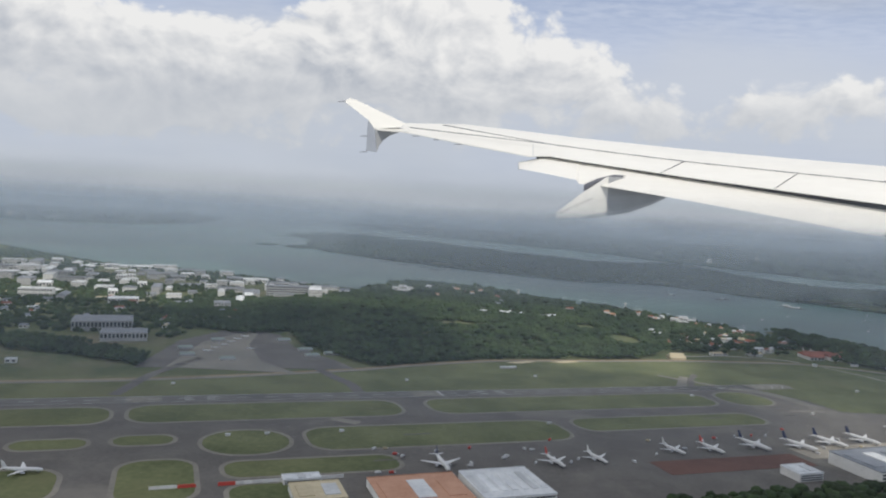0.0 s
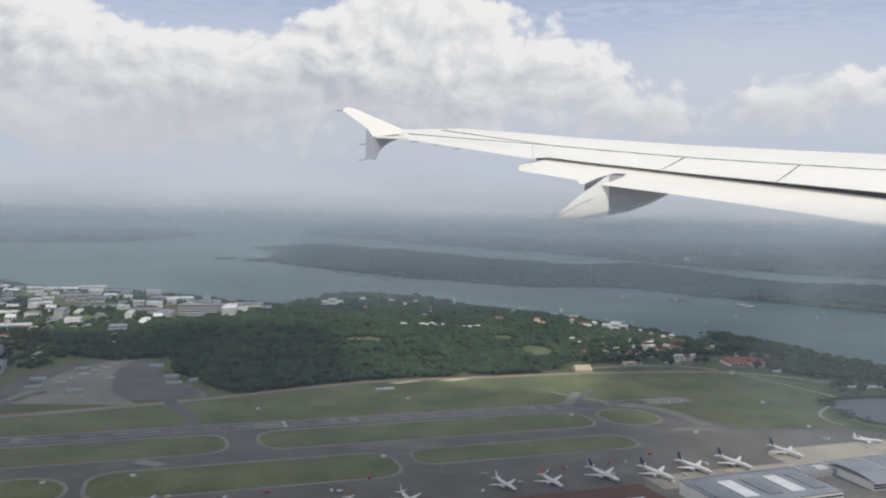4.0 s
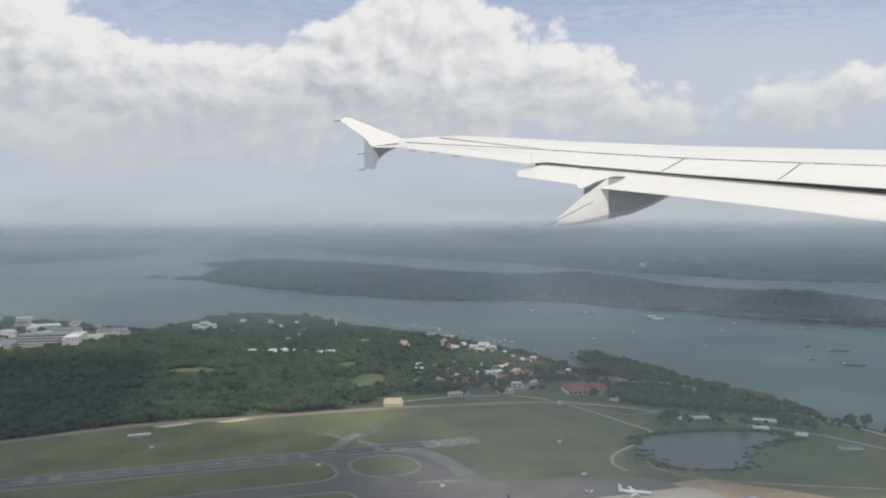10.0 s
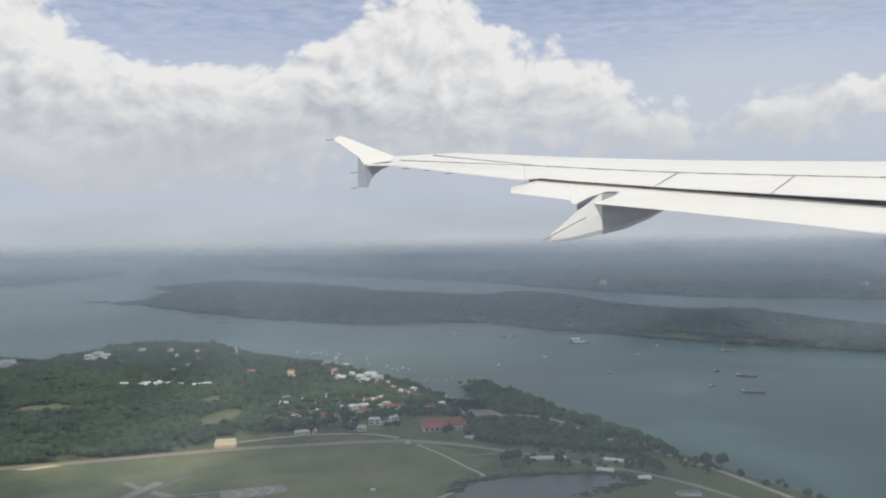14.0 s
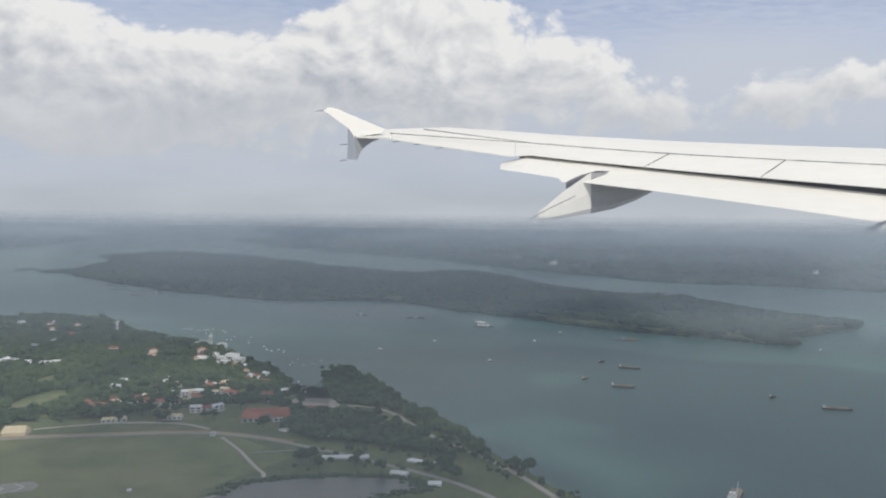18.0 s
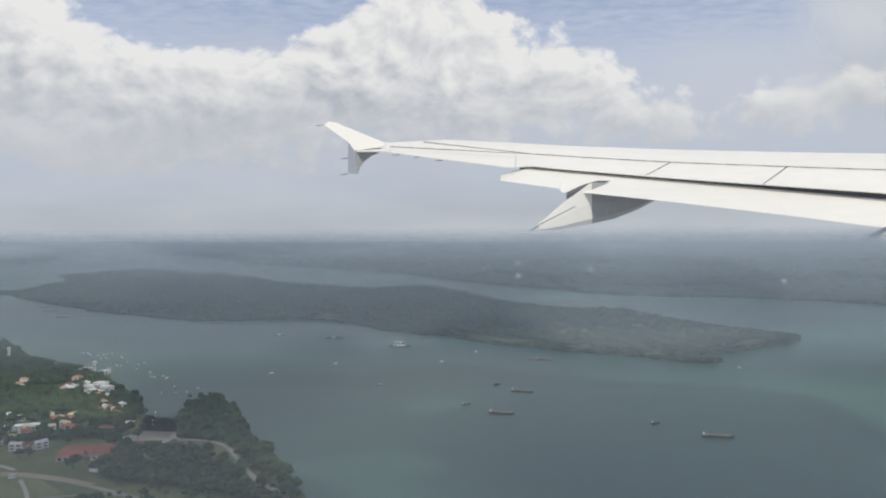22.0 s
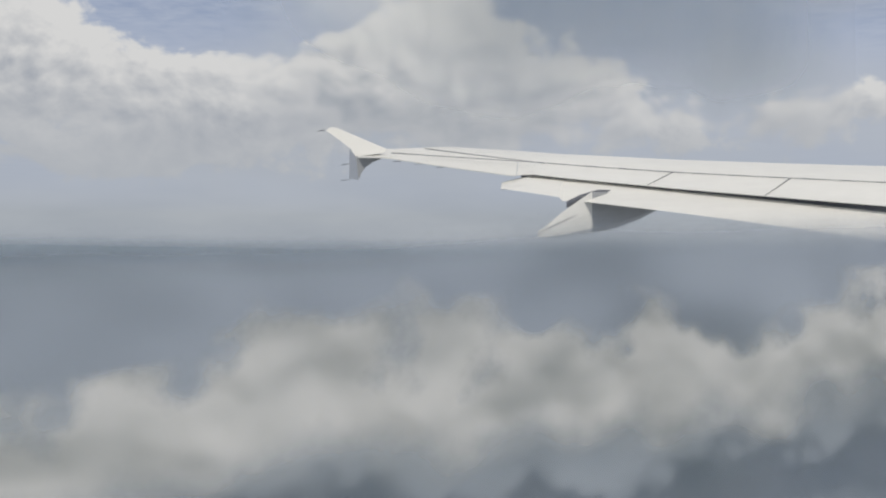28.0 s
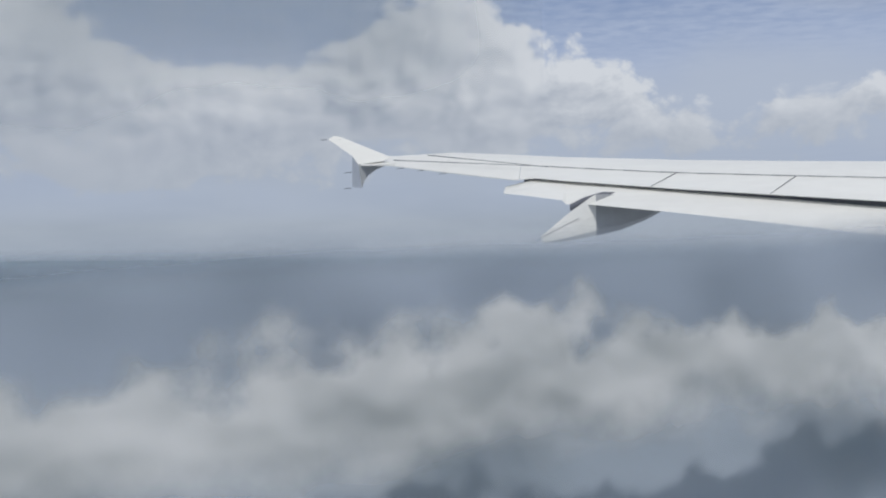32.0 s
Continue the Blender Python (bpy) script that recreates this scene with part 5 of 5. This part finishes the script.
# houses scattered between the wood and the airfield
for k in range(60):
    x, y = rng.uniform(72, 121), rng.uniform(222, 274)
    if y > 232 + (x - 72) * 0.06 and x + y * 0.75 < 316 and math.hypot((x - 113) / 9, (y - 234) / 7) > 1:
        building("house", x, y, rng.uniform(-30, 60), rng.uniform(1.2, 2.8), rng.uniform(1.0, 1.5), rng.uniform(0.9, 1.5), "white wall", rng.choice(["red roof", "pale roof", "pale roof", "tan roof"]),
                 "small white house in the garden suburb", "house", pitched=0.45, storeys=2, group="suburb houses")
for k in range(40):
    x, y = rng.uniform(14, 48), rng.uniform(284, 296)
    if k < 16:
        building("house", x, y, rng.uniform(-10, 30), rng.uniform(1.2, 2.6), rng.uniform(1.0, 1.6), rng.uniform(0.9, 1.6), "white wall", "pale roof", "small pale house in a woodland clearing", "house", pitched=0.3, storeys=2, group="clearing houses")
for k in range(18):
    t = rng.rand()
    x, y = 82 + 30 * t + rng.uniform(-9, 0), 318 - 42 * t + rng.uniform(-9, 0)
    building("house", x, y, -40, rng.uniform(1.2, 2.4), rng.uniform(1.0, 1.5), rng.uniform(1.1, 1.9), "white wall", rng.choice(["red roof", "pale roof", "orange roof"]), "small pale house along the shore", "house", pitched=0.4, storeys=2, group="shore houses")
for x, y in ((213, 380), (198, 355), (160, 350), (140, 330), (300, 345), (176, 312)):
    boat(x, y, 40, 2.0)
for k in range(0, 16, 4):
    boat(118 + rng.uniform(-1.5, 1.2) + k * 0.3, 272 - k * 1.1, 80, 1.1) if not inside(118 + k * 0.3, 272 - k * 1.1, main_land) else None
jetty = thing("jetty", "thin timber jetty in the creek", "jetty", at=pose(123, 268, 0, 0, 0, 70))
part("deck", box(-5, 5, -0.15, 0.15, 0.1, 0.2), "timber", jetty)
for i in range(6):
    part("pile", rod((-4.5 + 1.8 * i, 0, 0.15), (-4.5 + 1.8 * i, 0, -1.2), 0.07), "timber", jetty)

# far town across the water, pale specks in the haze
for k in range(60):
    x, y = rng.uniform(-200, 700), rng.uniform(760, 1500)
    if inside(x, y, far_land):
        building("tower_block", x, y, rng.uniform(0, 90), rng.uniform(3, 8), rng.uniform(2, 4), rng.uniform(2.5, 5), "white wall", "pale roof", "distant pale block in the haze", storeys=4, group="far town")
for k in range(14):
    x, y = rng.uniform(-900, -420), rng.uniform(880, 1300)
    if inside(x, y, west_land):
        building("tower_block", x, y, rng.uniform(0, 90), rng.uniform(5, 10), rng.uniform(3, 5), rng.uniform(3, 6), "white wall", "pale roof", "distant pale block in the haze", storeys=4, group="far town")


# ---------------------------------------------------------------- single trees
def tree(x, y, turn, size):
    """A tapered trunk with limbs under a broken crown of leaf clumps."""
    r = random.Random(int(size * 100))
    t = thing("tree", "broad-crowned tree with dark green leaves", "tree", "garden trees", at=pose(x, y, 0, 0, 0, turn))
    part("trunk", rod((0, 0, -0.05), (0.03, 0.02, 0.75 * size), 0.09 * size), "bark", t)
    limbs = []
    for k in range(5):
        a, reach = k * 1.257 + r.uniform(-0.3, 0.3), r.uniform(0.3, 0.6) * size
        tip = (reach * math.cos(a), reach * math.sin(a), r.uniform(0.95, 1.3) * size)
        part("limb", rod((0.02, 0.01, 0.6 * size), tip, 0.05 * size), "bark", t)
        limbs.append(tip)
    bm = bmesh.new()
    for tip in limbs + [(0, 0, 1.45 * size)]:
        for k in range(5):
            s = r.uniform(0.16, 0.34) * size
            at = Vector(tip) + Vector((r.uniform(-0.3, 0.3), r.uniform(-0.3, 0.3), r.uniform(-0.1, 0.25))) * size
            made = bmesh.ops.create_icosphere(bm, subdivisions=1, radius=s, matrix=Matrix.Translation(at))
            for v in made["verts"]:
                v.co += (v.co - at) * 0.5 * noise.noise(v.co * 4 / size)
    part("crown", bm, "leaf", t)
    return t


kinds = [tree(76, 229, 0, 1.3), tree(93, 240, 0, 1.6), tree(103, 230, 0, 1.1)]
for k in range(70):
    x, y = rng.uniform(72, 124), rng.uniform(221, 268)
    if math.hypot((x - 113) / 9, (y - 234) / 6) > 1 and x + y * 0.75 < 316:
        copy_thing(kinds[k % 3], pose(x, y, 0, 0, 0, rng.uniform(0, 360)))
for k in range(26):
    x, y = rng.uniform(128, 170), rng.uniform(188, 222)
    if inside(x, y, main_land) and not inside(x, y, POND):
        copy_thing(kinds[k % 3], pose(x, y, 0, 0, 0, rng.uniform(0, 360)))

# ---------------------------------------------------------------- from the chart to the land
def lay_out():
    """Moves all that stands on land and water from the chart to its place."""
    for ob in list(scene.collection.objects):
        if ob.parent or ob.type not in ("MESH", "EMPTY") or ob.name.startswith(("airliner_wing", "backdrop_mist")):
            continue
        if ob.type == "EMPTY":
            m = ob.matrix_basis.copy()
            x, y, s = plan(m.translation.x, m.translation.y)
            ob.matrix_basis = Matrix.Translation((x, y, m.translation.z * s)) @ m.to_quaternion().to_matrix().to_4x4() @ Matrix.Diagonal((s, s, s, 1))
            continue
        me = ob.data
        co = np.empty(len(me.vertices) * 3)
        me.vertices.foreach_get("co", co)
        co = co.reshape(-1, 3)
        x, y, s = plan(co[:, 0], co[:, 1])
        me.vertices.foreach_set("co", np.stack([x, y, co[:, 2] * s], 1).ravel())
        me.update()


lay_out()

# ---------------------------------------------------------------- clouds that shade the ground
def cloud(x, y, z, rx, ry, seed, label):
    bm = bmesh.new()
    r = random.Random(seed)
    for k in range(16):
        a, q = r.uniform(0, 6.283), math.sqrt(r.random())
        s = r.uniform(0.3, 0.55)
        bmesh.ops.create_icosphere(bm, subdivisions=2, radius=1.0, matrix=Matrix.LocRotScale((x + rx * q * math.cos(a), y + ry * q * math.sin(a), z + r.uniform(-10, 10)), None, (rx * s, ry * s, 18)))
    for v in bm.verts:
        v.co += Vector((1, 1, 0.5)) * 9 * noise.noise(v.co * 0.04)
    return structure("backdrop_cumulus", bm, "cloud", label, "cloud", smooth=True)


OFF = 400 / math.tan(radians(SUN_EL))
for x, y, rx, ry, seed in ((-40, 172, 92, 72, 3), (186, 232, 84, 62, 8), (125, 555, 180, 85, 5)):
    x, y, _ = plan(x, y)
    cloud(x + OFF * math.sin(radians(SUN_AZ)), y + OFF * math.cos(radians(SUN_AZ)), 400, rx, ry, seed, "broad white cumulus cloud high overhead")

# ---------------------------------------------------------------- cloud sheets added to cover the outer strait
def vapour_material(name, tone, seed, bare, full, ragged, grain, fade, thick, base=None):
    """A see-through cloud sheet: bare and full name the heights between which it thickens; billows make its rim ragged,
    and it thins out at both ends.
    """
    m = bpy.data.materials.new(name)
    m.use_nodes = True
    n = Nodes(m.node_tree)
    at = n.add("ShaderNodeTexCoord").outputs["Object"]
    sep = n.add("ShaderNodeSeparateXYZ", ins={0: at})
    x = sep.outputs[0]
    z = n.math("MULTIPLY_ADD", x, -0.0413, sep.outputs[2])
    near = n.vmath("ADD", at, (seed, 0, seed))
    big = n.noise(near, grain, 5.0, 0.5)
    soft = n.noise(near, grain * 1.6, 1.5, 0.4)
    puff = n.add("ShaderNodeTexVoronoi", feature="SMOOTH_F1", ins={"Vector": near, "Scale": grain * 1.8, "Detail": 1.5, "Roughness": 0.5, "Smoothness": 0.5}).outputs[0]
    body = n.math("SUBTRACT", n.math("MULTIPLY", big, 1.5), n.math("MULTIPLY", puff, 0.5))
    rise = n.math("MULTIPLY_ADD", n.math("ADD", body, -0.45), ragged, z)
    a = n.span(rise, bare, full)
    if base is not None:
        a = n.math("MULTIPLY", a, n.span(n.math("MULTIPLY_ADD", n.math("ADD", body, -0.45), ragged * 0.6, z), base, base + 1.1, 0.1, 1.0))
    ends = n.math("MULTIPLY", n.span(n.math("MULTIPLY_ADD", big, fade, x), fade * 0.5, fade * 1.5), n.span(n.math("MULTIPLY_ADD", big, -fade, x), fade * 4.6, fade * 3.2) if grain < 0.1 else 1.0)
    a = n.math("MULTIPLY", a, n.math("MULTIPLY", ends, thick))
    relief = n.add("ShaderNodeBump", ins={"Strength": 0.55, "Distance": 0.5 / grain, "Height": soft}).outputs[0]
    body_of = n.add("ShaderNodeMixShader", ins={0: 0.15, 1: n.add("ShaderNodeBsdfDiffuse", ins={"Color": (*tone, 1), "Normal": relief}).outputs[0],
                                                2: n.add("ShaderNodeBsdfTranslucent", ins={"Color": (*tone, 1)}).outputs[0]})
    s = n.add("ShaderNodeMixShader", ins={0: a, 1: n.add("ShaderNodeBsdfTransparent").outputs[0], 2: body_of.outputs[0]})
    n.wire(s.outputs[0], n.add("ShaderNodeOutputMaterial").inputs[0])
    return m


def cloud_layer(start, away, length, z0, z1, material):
    """One added cloud sheet, set along the line of flight."""
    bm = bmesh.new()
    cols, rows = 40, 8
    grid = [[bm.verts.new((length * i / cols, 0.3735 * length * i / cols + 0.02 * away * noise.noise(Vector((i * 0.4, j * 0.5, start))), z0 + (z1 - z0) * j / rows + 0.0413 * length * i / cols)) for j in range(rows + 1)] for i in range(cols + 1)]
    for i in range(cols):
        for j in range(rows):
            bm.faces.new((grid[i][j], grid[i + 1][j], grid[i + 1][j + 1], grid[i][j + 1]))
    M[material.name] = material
    ob = structure("backdrop_cloud", bm, material.name, "added sheet of soft grey-white cloud with ragged billows", "cloud", smooth=True)
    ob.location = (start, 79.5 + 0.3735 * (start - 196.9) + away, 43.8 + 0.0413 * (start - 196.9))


# Added sheets cover sea and far shore; the grey tone holds cloud shade.
cloud_layer(202.5, 13.0, 80, -14, 2, vapour_material("shade-grey cloud sheet", (0.38, 0.425, 0.50), 0.0, 0.08, -0.85, 0.45, 0.12, 3.0, 0.96))
cloud_layer(202.5, 10.5, 80, -14, 1, vapour_material("white cloud sheet", (0.70, 0.69, 0.68), 7.0, -1.5, -2.1, 2.2, 0.42, 3.0, 0.85, -3.7))
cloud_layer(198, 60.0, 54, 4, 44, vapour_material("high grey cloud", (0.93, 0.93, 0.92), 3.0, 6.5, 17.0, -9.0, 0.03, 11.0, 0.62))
